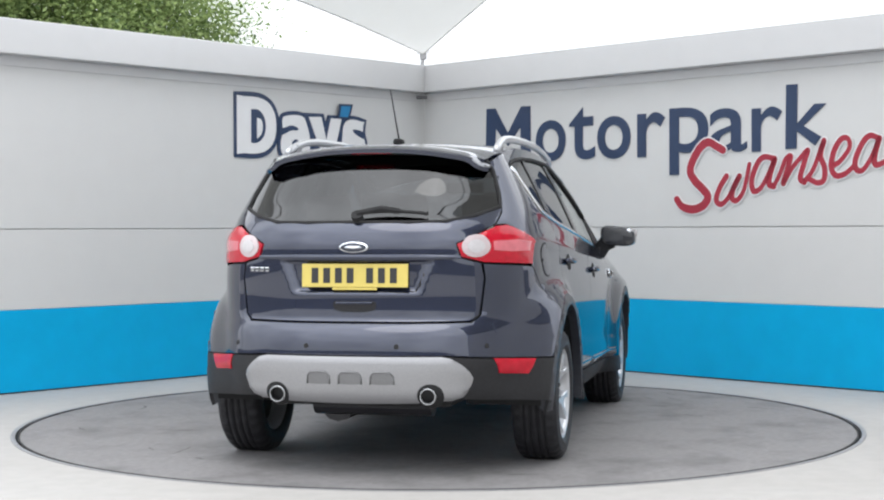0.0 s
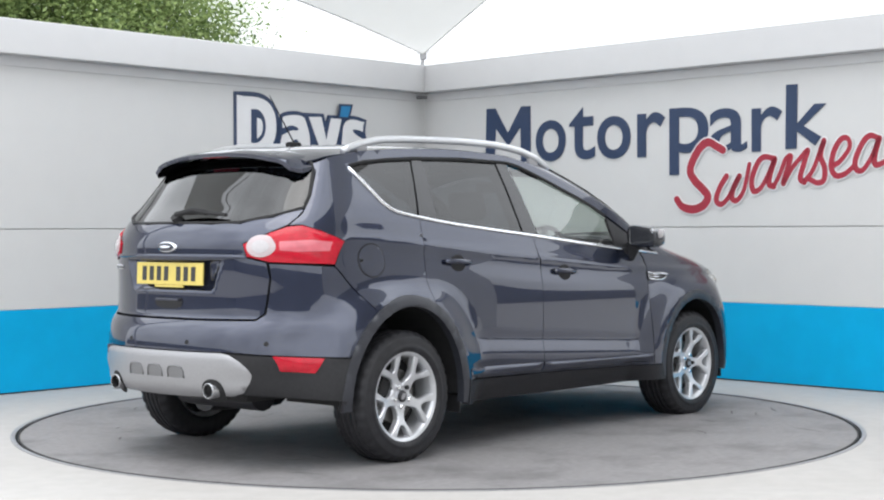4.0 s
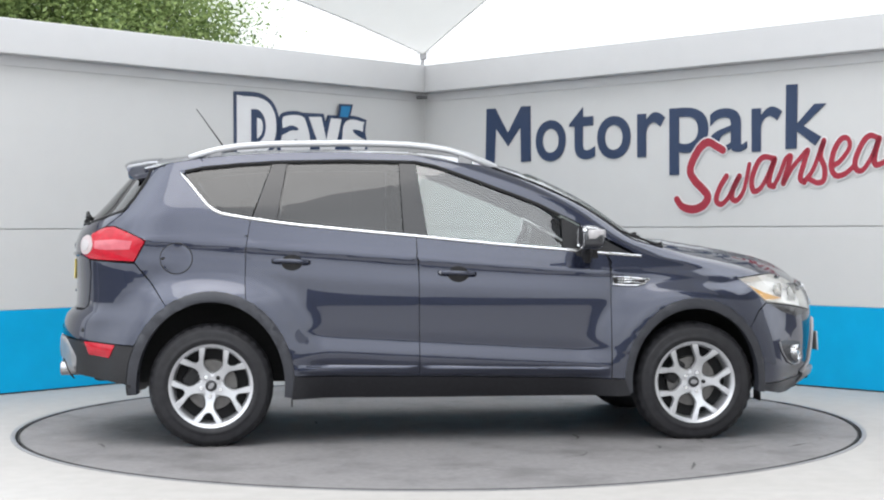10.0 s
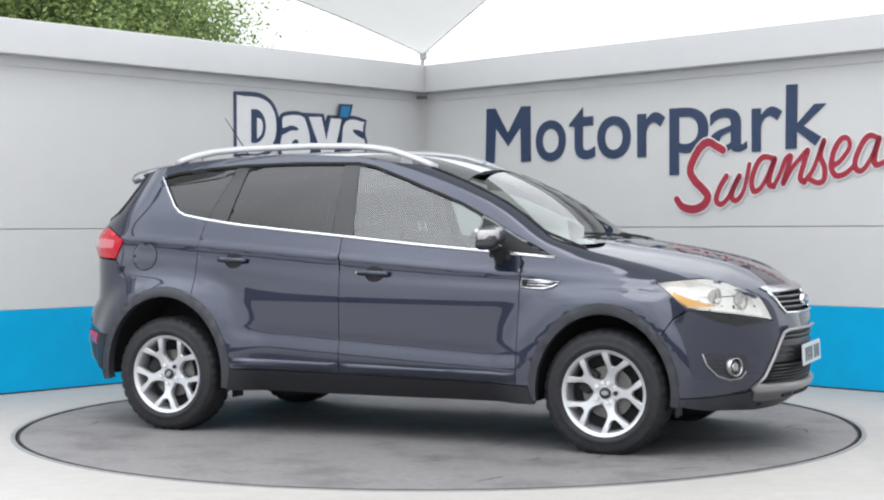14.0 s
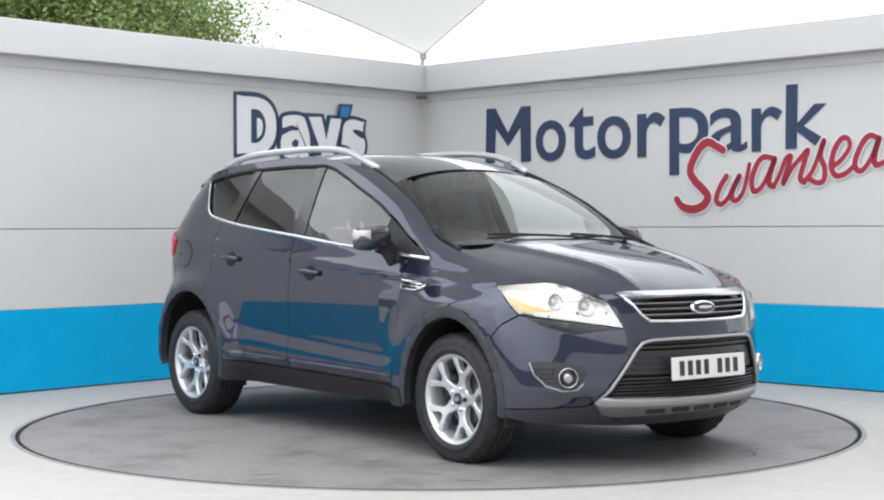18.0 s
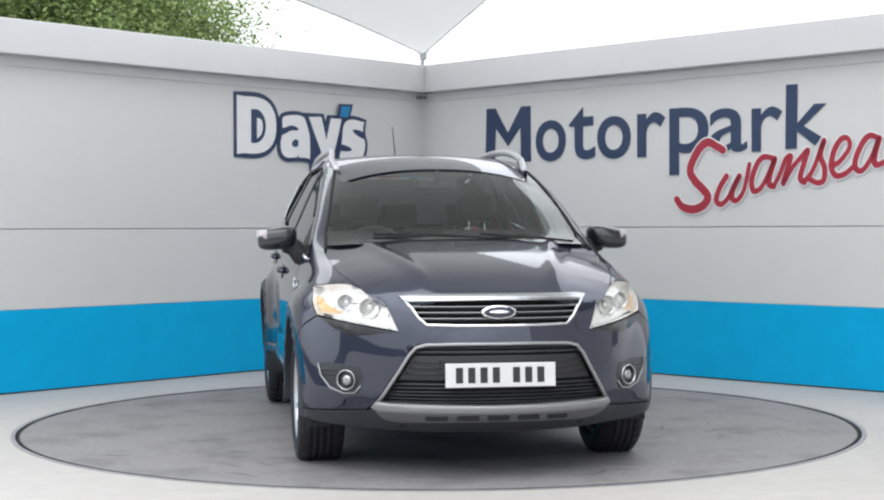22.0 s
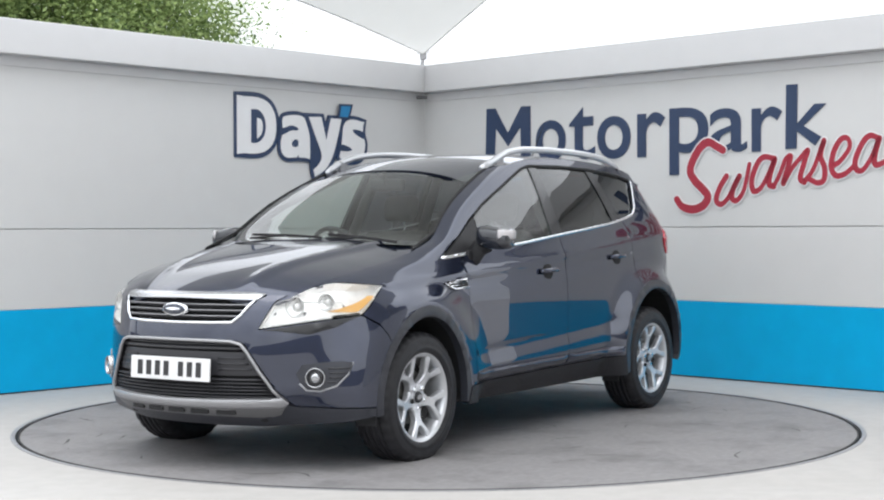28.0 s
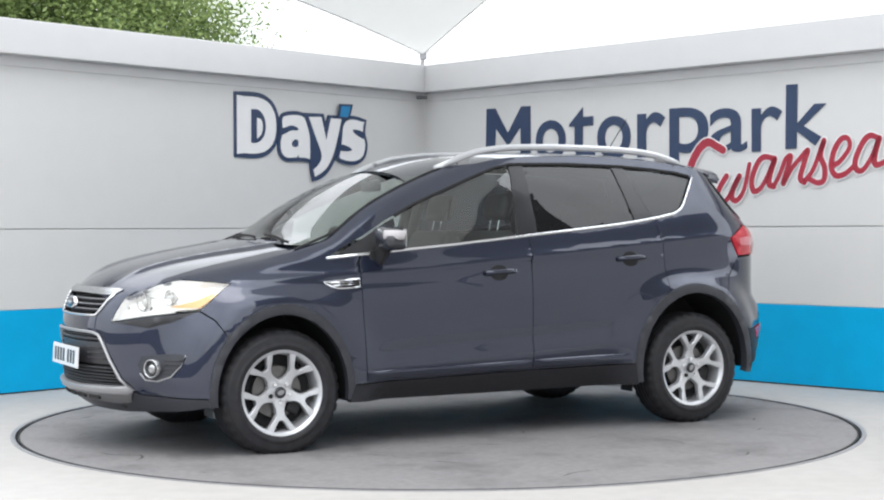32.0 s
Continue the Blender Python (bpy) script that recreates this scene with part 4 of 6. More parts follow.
def build_body():
    C = CAR
    # doors
    rear_door = [("s", -1.125, spline(K_BELT, -1.125)), ("s", -1.15, 1.088), ("s", -1.154, 0.902), ("s", -1.148, 0.812)]
    ar = [p for p in arc(*ARC_R, 66, -4, 10)]
    rear_door += ar + [("s", -0.872, 0.392), ("s", -0.203, 0.386), ("s", -0.206, 0.90)] + belt(-0.219, -1.10, 8)
    panel("rear_door", rear_door, M_PAINT, C, cell_v=0.018)
    front_door = [("s", -0.219, spline(K_BELT, -0.219)), ("s", -0.206, 0.90), ("s", -0.203, 0.386), ("s", 0.858, 0.366), ("s", 0.862, 0.70)] + belt(0.862, -0.20, 9)
    panel("front_door", front_door, M_PAINT, C, cell_v=0.018)
    # quarter panel with the rear roof pillar
    quarter = [("s", -1.125, spline(K_BELT, -1.125)), ("s", -1.15, 1.088), ("s", -1.154, 0.902), ("s", -1.148, 0.812)]
    quarter += arc(*ARC_R, 66, 122, 8) + [("s", -1.66, 0.90), ("s", -1.752, 1.008), ("s", -1.69, 1.127), ("s", -1.80, 1.178), ("s", -1.87, 1.206)]
    quarter += [("r", 0.640, 1.205), ("r", 0.655, 1.262), ("r", 0.637, 1.35), ("r", 0.59, 1.475), ("r", 0.555, 1.515)]
    quarter += [("s", -1.58, 1.556), ("s", -1.411, 1.584), ("s", -1.38, 1.55), ("s", -1.40, 1.522), ("s", -1.50, 1.500), ("s", -1.44, 1.42), ("s", -1.365, 1.325), ("s", -1.30, 1.280)] + belt(-1.29, -1.15, 3)
    panel("quarter_panel", quarter, M_PAINT, C, cell_v=0.02)
    # front wing
    wing = [("s", 0.862, spline(K_BELT, 0.862)), ("s", 0.862, 0.70), ("s", 0.860, 0.368), ("s", 0.93, 0.366)]
    wing += arc(*ARC_F, 182, 40, 14) + [("s", 1.70, 0.735), ("s", 1.762, 0.782), ("s", 1.660, 0.873), ("s", 1.594, 0.919), ("s", 1.692, 0.930), ("s", 1.813, 0.941)]
    for x in (1.92, 1.87, 1.8, 1.74, 1.68, 1.6, 1.5, 1.4, 1.3, 1.2, 1.1, 1.0):
        y = spline(K_BONE, x)
        z = loop_height(x, y)
        wing.append(("a", round_at("s", x, z), z))
    wing += [("s", 0.985, 1.075)] + belt(1.04, 0.88, 4, 0.004)
    panel("front_wing", wing, M_PAINT, C, cell_v=0.018)
    # pillars and roof edge
    aw = 0.90
    pil = [("s", 1.04, 1.050), ("s", 0.80, 1.170), ("s", 0.66, 1.250)] + [("s", x, spline(K_WTOP, x) + 0.016) for x in (0.60, 0.483, 0.232, 0.013, -0.20, -0.60, -1.0)] + [("s", -1.385, 1.540)]
    pil += [("s", x, spline(K_GUT, x)) for x in (-1.40, -1.2, -0.999, -0.683, -0.4, -0.24, -0.1, 0.0)]
    pil += [("a", aw, z) for z in (1.555, 1.50, 1.42, 1.34, 1.26, 1.18, 1.12, 1.085)]
    panel("roof_pillar", pil, M_PAINT, C, cell=0.06, cell_v=0.03)
    # roof
    edge = [(x, half_width(x, spline(K_GUT, x)) * 0.998) for x in (0.0, -0.1, -0.24, -0.4, -0.683, -0.999, -1.2, -1.411, -1.5)]
    edge += [(-1.60, 0.565), (-1.72, 0.545)]
    head = []
    for i in range(9):
        y = 0.585 * i / 8
        lo, hi = -0.3, 0.45
        for _ in range(26):
            mid = (lo + hi) / 2
            z = roof_point(mid, y).z
            xs = body_point(round_at("f", y, z), z).x
            lo, hi = (mid, hi) if xs > mid else (lo, mid)
        head.append((lo - 0.012, y))
    half = head + edge + [(-1.72, 0.0)]
    full = half + [(x, -y) for x, y in reversed(half) if y > 0.001]
    bm = sheet(dense(full), roof_point, cell=0.06, gap=0.0, thick=0.02)
    roof = link("roof", bm, M_PAINT, C)
    # windscreen
    ws = [("a", 0.0, 1.128), ("a", aw, 1.098)] + [("a", aw, z) for z in (1.18, 1.26, 1.34, 1.42, 1.50, 1.545)]
    for x, y in reversed(head[:-1]):
        z = roof_point(x + 0.012, y).z - 0.006
        ws.append(("f", y, z)) if y > 0.01 else ws.append(("a", 0.0, z))
    panel("windscreen", ws, M_WINDSCREEN, C, "clear raked windscreen with a slight green tint", full="f", thick=0.0, cell=0.06, gap=0.004, lift=-0.002)
    # dark band round the windscreen
    for half_s in (1, -1):
        bm = bmesh.new()
        path = [body_point(aw * half_s, z) + skin_normal(body_point, aw * half_s, z) * 0.001 for z in (1.09, 1.18, 1.26, 1.34, 1.42, 1.50, 1.545)]
        tube(bm, path, 0.008, 6)
        part("windscreen_seal", bm, M_BLACK, C, "black rubber seal")
    # bonnet
    half = [(2.150, 0.0), (2.147, 0.15), (2.135, 0.30), (2.105, 0.43), (2.055, 0.525), (2.008, 0.574)]
    half += [(x, spline(K_BONE, x) - 0.001) for x in (1.97, 1.9, 1.82, 1.74, 1.68, 1.6, 1.45, 1.3, 1.15, 1.03)] + [(1.065, 0.55), (1.10, 0.30), (1.11, 0.0)]
    full = half + [(x, -y) for x, y in reversed(half) if y > 0.001]
    bm = sheet(dense(full), bonnet_point, cell=0.025, gap=0.001, thick=0.02)
    link("bonnet", bm, M_PAINT, C, "long clamshell bonnet with two raised creases")
    # cowl below the windscreen
    bm = bmesh.new()
    rows = []
    for i in range(25):
        y = -0.71 + 1.42 * i / 24
        p0 = bonnet_point(1.125 - 0.10 * (y / 0.7) ** 2, y)
        z = 1.120 - 0.02 * (y / 0.7) ** 2
        p1 = body_point(round_at("f", abs(y), z), z)
        rows.append([bm.verts.new((p0.x + 0.03, y, p0.z - 0.02)), bm.verts.new((p0.x - 0.03, y, p0.z - 0.03)), bm.verts.new((p1.x - 0.03, y, z + 0.012))])
    for a, b in zip(rows, rows[1:]):
        for k in range(2):
            bm.faces.new((a[k], b[k], b[k + 1], a[k + 1]))
    part("cowl", bm, M_CLAD, C, "black plastic cowl at the windscreen foot", smooth=True)
    # side glass and dark pillars
    fdg = [("s", -0.165, spline(K_BELT, -0.165) + 0.006)] + wtop(-0.205, 0.593, 10) + belt(0.598, -0.10, 6, 0.006)
    panel("front_window", fdg, M_GLASS, C, "clear front door window", thick=0.0, lift=-0.010, gap=0.0)
    tri = belt(0.600, 1.0, 5, 0.008) + [("s", 0.80, 1.158), ("s", 0.66, 1.236), ("s", 0.604, 1.262)]
    panel("corner_trim", tri, M_CLAD, C, "black mirror corner trim", lift=-0.004)
    rdg = [("s", -0.290, spline(K_BELT, -0.290) + 0.006), ("s", -0.303, 1.563)] + wtop(-0.32, -0.925, 6) + belt(-0.985, -0.31, 6, 0.006)
    panel("rear_window", rdg, M_PRIVACY, C, "dark tinted rear door window", thick=0.0, lift=-0.010, gap=0.0)
    qg = [("s", -1.125, spline(K_BELT, -1.125) + 0.006), ("s", -1.015, 1.554)] + wtop(-1.03, -1.49, 6) + [("s", -1.44, 1.42), ("s", -1.365, 1.327), ("s", -1.30, 1.284)] + belt(-1.28, -1.14, 3, 0.006)
    panel("quarter_window", qg, M_PRIVACY, C, "dark tinted rear quarter window", thick=0.0, lift=-0.010, gap=0.0)
    bp = belt(-0.286, -0.150, 3, 0.006) + [("s", -0.202, 1.562), ("s", -0.305, 1.566)]
    panel("centre_pillar", bp, M_GLOSSBLACK, C, "gloss black pillar trim", lift=-0.004)
    cp = belt(-1.118, -0.985, 3, 0.006) + [("s", -0.926, 1.560), ("s", -1.012, 1.556)]
    panel("rear_pillar", cp, M_GLOSSBLACK, C, "gloss black pillar trim", lift=-0.004)
    for sgn in (1, -1):
        bm = bmesh.new()
        path = [skin("s", x, z, 0.004) for x, z in ((-1.51, 1.497), (-1.475, 1.455), (-1.42, 1.388), (-1.365, 1.322), (-1.325, 1.291), (-1.28, 1.272))]
        path += [skin("s", x, spline(K_BELT, x), 0.004) for x in (-1.172, -1.0, -0.861, -0.5, -0.237, 0.0, 0.23, 0.45, 0.635, 0.85, 1.045)]
        for q in path:
            q.y *= sgn
        tube(bm, path, (0.006, 0.009), 8)
        part("chrome_strip", bm, M_CHROME, C, "bright chrome window strip", smooth=True)
        bm = bmesh.new()
        path = [skin("s", x, spline(K_WTOP, x) + 0.008, -0.002) for x in (-1.49, -1.40, -1.2, -1.0, -0.8, -0.60, -0.4, -0.20, -0.1, 0.013, 0.12, 0.232, 0.35, 0.483, 0.600)]
        for q in path:
            q.y *= sgn
        tube(bm, path, (0.008, 0.010), 6)
        part("window_seal", bm, M_BLACK, C, "black rubber window seal")
    # tailgate, rear glass, spoiler
    gate = [("a", A_END, 1.214), ("r", 0.25, 1.213), ("r", 0.42, 1.216), ("r", 0.55, 1.245), ("r", 0.648, 1.285), ("r", 0.648, 1.245), ("r", 0.634, 1.205), ("r", 0.56, 1.155), ("r", 0.478, 1.115), ("r", 0.498, 1.045), ("r", 0.585, 1.022),
            ("r", 0.600, 0.95), ("r", 0.578, 0.775), ("r", 0.545, 0.748), ("r", 0.25, 0.745), ("a", A_END, 0.745)]
    panel("tailgate", gate, M_PAINT, C, "painted tailgate below the rear window", full="r", cell=0.016, cell_v=0.010)
    rg = [("a", A_END, 1.219), ("r", 0.25, 1.218), ("r", 0.42, 1.221), ("r", 0.55, 1.251), ("r", 0.640, 1.293), ("r", 0.622, 1.36), ("r", 0.575, 1.475), ("r", 0.535, 1.53), ("r", 0.25, 1.552), ("a", A_END, 1.555)]
    panel("rear_screen", rg, M_PRIVACY, C, "dark tinted rear window", full="r", thick=0.0, lift=-0.004, gap=0.0, cell_v=0.04)
    for sgn in (1, -1):
        bm = bmesh.new()
        path = [skin("r", y, z, -0.001) for y, z in ((0.0, 1.217), (0.25, 1.216), (0.42, 1.219), (0.55, 1.249), (0.644, 1.291), (0.628, 1.36), (0.582, 1.475), (0.545, 1.525))]
        for q in path:
            q.y *= sgn
        tube(bm, path, 0.010, 6)
        part("rear_seal", bm, M_BLACK, C, "black rubber seal")
    half = [(-1.66, 0.0), (-1.66, 0.545), (-1.70, 0.575), (-1.765, 0.572), (-1.81, 0.535), (-1.842, 0.40), (-1.855, 0.2), (-1.858, 0.0)]
    full = half + [(x, -y) for x, y in reversed(half) if y > 0.001]

    def spoiler_point(x, y):
        p = roof_point(max(x, -1.95), min(max(y, -0.55), 0.55))
        return Vector((x, y, p.z + 0.004 - 0.035 * smooth(0.46, 0.58, abs(y)) - 0.008 * smooth(-1.80, -1.86, x)))

    bm = sheet(dense(full), spoiler_point, cell=0.04, gap=0.0, thick=0.026, lift=0.006, edge=0.005)
    sp = link("roof_spoiler", bm, M_PAINT, C, "painted roof spoiler over the rear window")
    bm = bmesh.new()
    under = [(x + 0.02 if x < -1.7 else x, y * 0.98) for x, y in full]
    bm = sheet(dense(under), spoiler_point, cell=0.06, gap=0.0, thick=0.0, lift=-0.0185)
    link("spoiler_underside", bm, M_GLOSSBLACK, sp, "black underside")
    bm = bmesh.new()
    box(bm, -1.838, 0, 1.563, 0.02, 0.20, 0.016, 0.004)
    part("brake_light", bm, M_REDLENS, sp, "high red brake light")
    # rear bumper
    bump = [("a", A_END, 0.738), ("r", 0.30, 0.738), ("r", 0.55, 0.741), ("r", 0.586, 0.775), ("r", 0.606, 0.95), ("r", 0.596, 1.018), ("r", 0.70, 1.012), ("s", -1.752, 1.002), ("s", -1.66, 0.895)]
    bump += arc(*ARC_R, 122, 153, 5) + [("s", -1.748, 0.562), ("r", 0.70, 0.572), ("r", 0.46, 0.588), ("a", A_END, 0.588)]
    panel("rear_bumper", bump, M_PAINT, C, "painted rear bumper", full="r", cell_v=0.03)
    clad = arc(*ARC_R, 154, 186, 5) + [("s", -1.76, 0.350), ("r", 0.72, 0.365), ("r", 0.47, 0.385), ("r", 0.53, 0.475), ("r", 0.43, 0.584), ("r", 0.70, 0.569), ("s", -1.748, 0.559)]
    panel("bumper_cladding", clad, M_CLAD, C, "black textured lower bumper cladding", lift=0.004)
    skid = [("a", A_END, 0.586), ("r", 0.425, 0.586), ("r", 0.468, 0.577), ("r", 0.515, 0.548), ("r", 0.550, 0.512), ("r", 0.563, 0.484), ("r", 0.556, 0.452), ("r", 0.535, 0.415), ("r", 0.515, 0.392), ("r", 0.47, 0.377), ("r", 0.30, 0.364), ("a", A_END, 0.360)]
    panel("skid_plate", skid, M_SATIN, C, "satin silver rear skid plate", full="r", lift=0.012, thick=0.03, edge=0.007, cell=0.04, cell_v=0.02)
    # front bumper
    fb = [("a", 0, 0.748), ("f", 0.335, 0.748), ("f", 0.375, 0.79), ("f", 0.425, 0.862), ("f", 0.47, 0.884), ("f", 0.550, 0.884), ("f", 0.514, 0.856), ("f", 0.460, 0.718), ("f", 0.615, 0.743), ("f", 0.723, 0.762), ("s", 1.764, 0.778), ("s", 1.70, 0.730)]
    fb += arc(*ARC_F, 40, 6, 6) + [("s", 1.735, 0.33), ("f", 0.76, 0.335), ("f", 0.60, 0.345), ("f", 0.572, 0.375), ("f", 0.405, 0.645), ("f", 0.37, 0.664), ("a", 0, 0.668)]
    panel("front_bumper", fb, M_PAINT, C, "painted front bumper", full="f", cell=0.04, cell_v=0.03)
    lowf = arc(*ARC_F, 4, -8, 3) + [("s", 1.74, 0.285), ("f", 0.74, 0.258), ("f", 0.40, 0.235), ("a", 0, 0.235), ("a", 0, 0.296), ("f", 0.45, 0.300), ("f", 0.56, 0.36), ("f", 0.60, 0.342), ("f", 0.76, 0.332), ("s", 1.735, 0.327)]
    panel("front_apron", lowf, M_ARCH, C, "dark grey lower front apron", full="f", thick=0.03)
    # wheel arch cladding and sills
    for o, i, a0, a1 in ((ARC_R, ARC_RI, 186, -8), (ARC_F, ARC_FI, 188, -8)):
        ring = arc(*o, a0, a1, 26) + arc(*i, a1, a0, 26)
        panel("wheel_arch", ring, M_ARCH, C, "dark grey wheel arch cladding", lift=0.007, thick=0.05, gap=0.0, edge=0.006)
    sill = [("s", -0.885, 0.40), ("s", -0.868, 0.388), ("s", 0.0, 0.382), ("s", 0.93, 0.362), ("s", 0.955, 0.30), ("s", 0.965, 0.272), ("s", 0.0, 0.268), ("s", -0.90, 0.268)]
    panel("sill", sill, M_SILL, C, "black textured sill cladding", lift=0.008, thick=0.05, gap=0.0)
    for name, x0, x1, z0, z1 in (("front_door_moulding", -0.198, 0.850, 0.398, 0.383), ("rear_door_moulding", -0.868, -0.208, 0.406, 0.399)):
        foot = [("s", x0, z0), ("s", x1, z1), ("s", x1, z1 + 0.046), ("s", x0, z0 + 0.046)]
        panel(name, foot, M_PAINT, C, "painted moulding along the foot of the door", lift=0.013, thick=0.02, gap=0.0, edge=0.011, cell=0.06, cell_v=0.012)
    # dark inner shell that shows in the panel gaps
    shell = arc(*ARC_R, 68, -2, 10) + [("s", -0.87, 0.30), ("s", 0.92, 0.30)] + arc(*ARC_F, 182, 62, 12) + [("s", 1.45, 0.93), ("s", 1.05, 1.02), ("s", 0.95, 1.02)] + belt(0.90, -1.2, 10, -0.02)
    panel("inner_shell", shell, M_BLACK, C, "dark inner shell", lift=-0.022, thick=0.0, cell=0.1)
    nose = [("a", 0, 0.30), ("f", 0.55, 0.34), ("f", 0.75, 0.36), ("s", 1.75, 0.40), ("s", 1.77, 0.62), ("s", 1.75, 0.85), ("f", 0.60, 0.88), ("f", 0.42, 0.86), ("a", 0, 0.86)]
    panel("nose_shell", nose, M_BLACK, C, "dark inner shell", full="f", lift=-0.045, thick=0.0, cell=0.08)
    tail = [("a", A_END, 0.36), ("r", 0.55, 0.36), ("s", -1.78, 0.40), ("s", -1.76, 0.62), ("s", -1.70, 0.9), ("s", -1.72, 1.15), ("r", 0.60, 1.20), ("r", 0.40, 1.19), ("a", A_END, 1.19)]
    panel("tail_shell", tail, M_BLACK, C, "dark inner shell", full="r", lift=-0.03, thick=0.0, cell=0.1)


build_body()


# ---------------------------------------------------------------- car: wheels
def turned(profile, seg, m):
    bm = bmesh.new()
    lathe(bm, profile, seg, m)
    return bm


def build_wheel(x, side, turn):
    """Tyre, rim, five forked spokes, nuts, cap and brake; the wheel's axis is local z, its face on +z."""
    w = new("wheel")
    w.parent = CAR
    w["label"] = "silver five-spoke alloy wheel with a black tyre"
    rot = Matrix.Rotation(radians(-90 if side > 0 else 90), 4, "X")
    w.matrix_basis = Matrix.Translation((x, side * 0.779, HUB_Z)) @ rot @ Matrix.Rotation(radians(turn), 4, "Z")
    # tyre: tread with grooves, shoulder blocks and side wall
    R = 0.337
    prof = [(0.222, -0.100), (0.240, -0.116), (0.275, -0.119), (0.305, -0.113), (0.322, -0.102), (R - 0.004, -0.088), (R, -0.066)]
    for g in (-0.052, -0.018, 0.018, 0.052):
        prof += [(R, g - 0.006), (R - 0.008, g - 0.005), (R - 0.008, g + 0.005), (R, g + 0.006)]
    prof += [(R, 0.066), (R - 0.004, 0.088), (0.322, 0.102), (0.309, 0.109), (0.307, 0.1125), (0.298, 0.1145), (0.275, 0.1185), (0.262, 0.1185), (0.260, 0.1205), (0.248, 0.118), (0.238, 0.113), (0.222, 0.100)]
    seg = 144
    bm = bmesh.new()
    rings = lathe(bm, prof, seg)
    for ring, (r, z) in zip(rings, prof):
        if 0.318 < r < R - 0.001 and abs(z) > 0.08 or (abs(abs(z) - 0.066) < 0.001):
            for i, v in enumerate(ring):
                if i % 4 == 0:
                    k = (r - 0.010) / r
                    v.co.x *= k
                    v.co.y *= k
    tyre = part("tyre", bm, M_TYRE, w, "black rubber tyre", smooth=True)
    bm = turned([(0.226, -0.10), (0.205, -0.09), (0.200, 0.02), (0.206, 0.085), (0.214, 0.100), (0.226, 0.104), (0.2365, 0.1095), (0.2385, 0.106), (0.234, 0.098), (0.226, 0.09)], 96, Matrix())
    rim = part("rim", bm, M_ALLOY, w, smooth=True)
    # spokes
    half = [(0.034, 0.024), (0.066, 0.034), (0.080, 0.028), (0.100, 0.0235), (0.120, 0.0255), (0.140, 0.038), (0.168, 0.062), (0.210, 0.096), (0.226, 0.066), (0.212, 0.050), (0.190, 0.037), (0.160, 0.020), (0.150, 0.010), (0.148, 0.0)]
    out = half + [(r, -t) for r, t in reversed(half[:-1])]

    def face_z(r):
        return 0.070 + 0.030 * smooth(0.05, 0.22, r) - 0.010 * smooth(0.06, 0.0, r)

    for k in range(5):
        bm = bmesh.new()
        inset = shrink(out, 0.0045)
        lo = [bm.verts.new((a, b, face_z(a) - 0.036)) for a, b in out]
        mi = [bm.verts.new((a, b, face_z(a) - 0.006)) for a, b in out]
        hi = [bm.verts.new((a, b, face_z(a))) for a, b in inset]
        n = len(out)
        for i in range(n):
            j = (i + 1) % n
            bm.faces.new((lo[i], lo[j], mi[j], mi[i]))
            bm.faces.new((mi[i], mi[j], hi[j], hi[i]))
        top = bm.faces.new(hi)
        bmesh.ops.triangulate(bm, faces=[top])
        sp = part("spoke", bm, M_ALLOY, w)
        sp.matrix_basis = Matrix.Rotation(radians(72 * k), 4, "Z")
    bm = bmesh.new()
    r = lathe(bm, [(0.072, 0.030), (0.072, 0.058), (0.066, 0.066), (0.050, 0.068), (0.036, 0.066), (0.034, 0.074)], 40)
    cap(bm, r[-1])
    part("hub", bm, M_ALLOY, w, smooth=False)
    bm = bmesh.new()
    r = lathe(bm, [(0.031, 0.066), (0.031, 0.079), (0.027, 0.083), (0.018, 0.0845)], 32)
    cap(bm, r[-1])
    capo = part("centre_cap", bm, M_GRILLE, w, smooth=True)
    bm = bmesh.new()
    r = lathe(bm, [(0.020, 0.083), (0.020, 0.0855), (0.012, 0.086)], 24, Matrix.Diagonal((1.0, 0.62, 1, 1)))
    cap(bm, r[-1])
    part("emblem", bm, M_SATIN, capo, "small silver oval")
    for k in range(5):
        a = radians(72 * k)
        bm = bmesh.new()
        r = lathe(bm, [(0.0125, 0.05), (0.0125, 0.079), (0.010, 0.083)], 6, Matrix.Translation((0.056 * math.cos(a), 0.054 * math.sin(a), 0)))
        cap(bm, r[-1])
        part("wheel_nut", bm, M_CHROME if k else M_BLACK, w)
    bm = bmesh.new()
    r = lathe(bm, [(0.06, 0.008), (0.06, 0.020), (0.075, 0.020), (0.138, 0.020), (0.140, 0.017), (0.140, -0.004), (0.06, -0.004)], 48)
    part("brake_disc", bm, M_DISC, w, "grey steel brake disc")
    bm = bmesh.new()
    r = lathe(bm, [(0.204, -0.02), (0.10, -0.02), (0.02, -0.02)], 40)
    cap(bm, r[-1])
    part("back_plate", bm, M_BLACK, w)
    bm = bmesh.new()
    box(bm, 0.115, 0, 0.02, 0.075, 0.13, 0.075, 0.015)
    part("brake_caliper", bm, M_BLACK, w).matrix_basis = Matrix.Rotation(radians(150 - turn), 4, "Z")


for wx, sd, tn in ((HUB_X, -1, 0), (-HUB_X, -1, 49), (HUB_X, 1, 18), (-HUB_X, 1, 55)):
    build_wheel(wx, sd, tn)


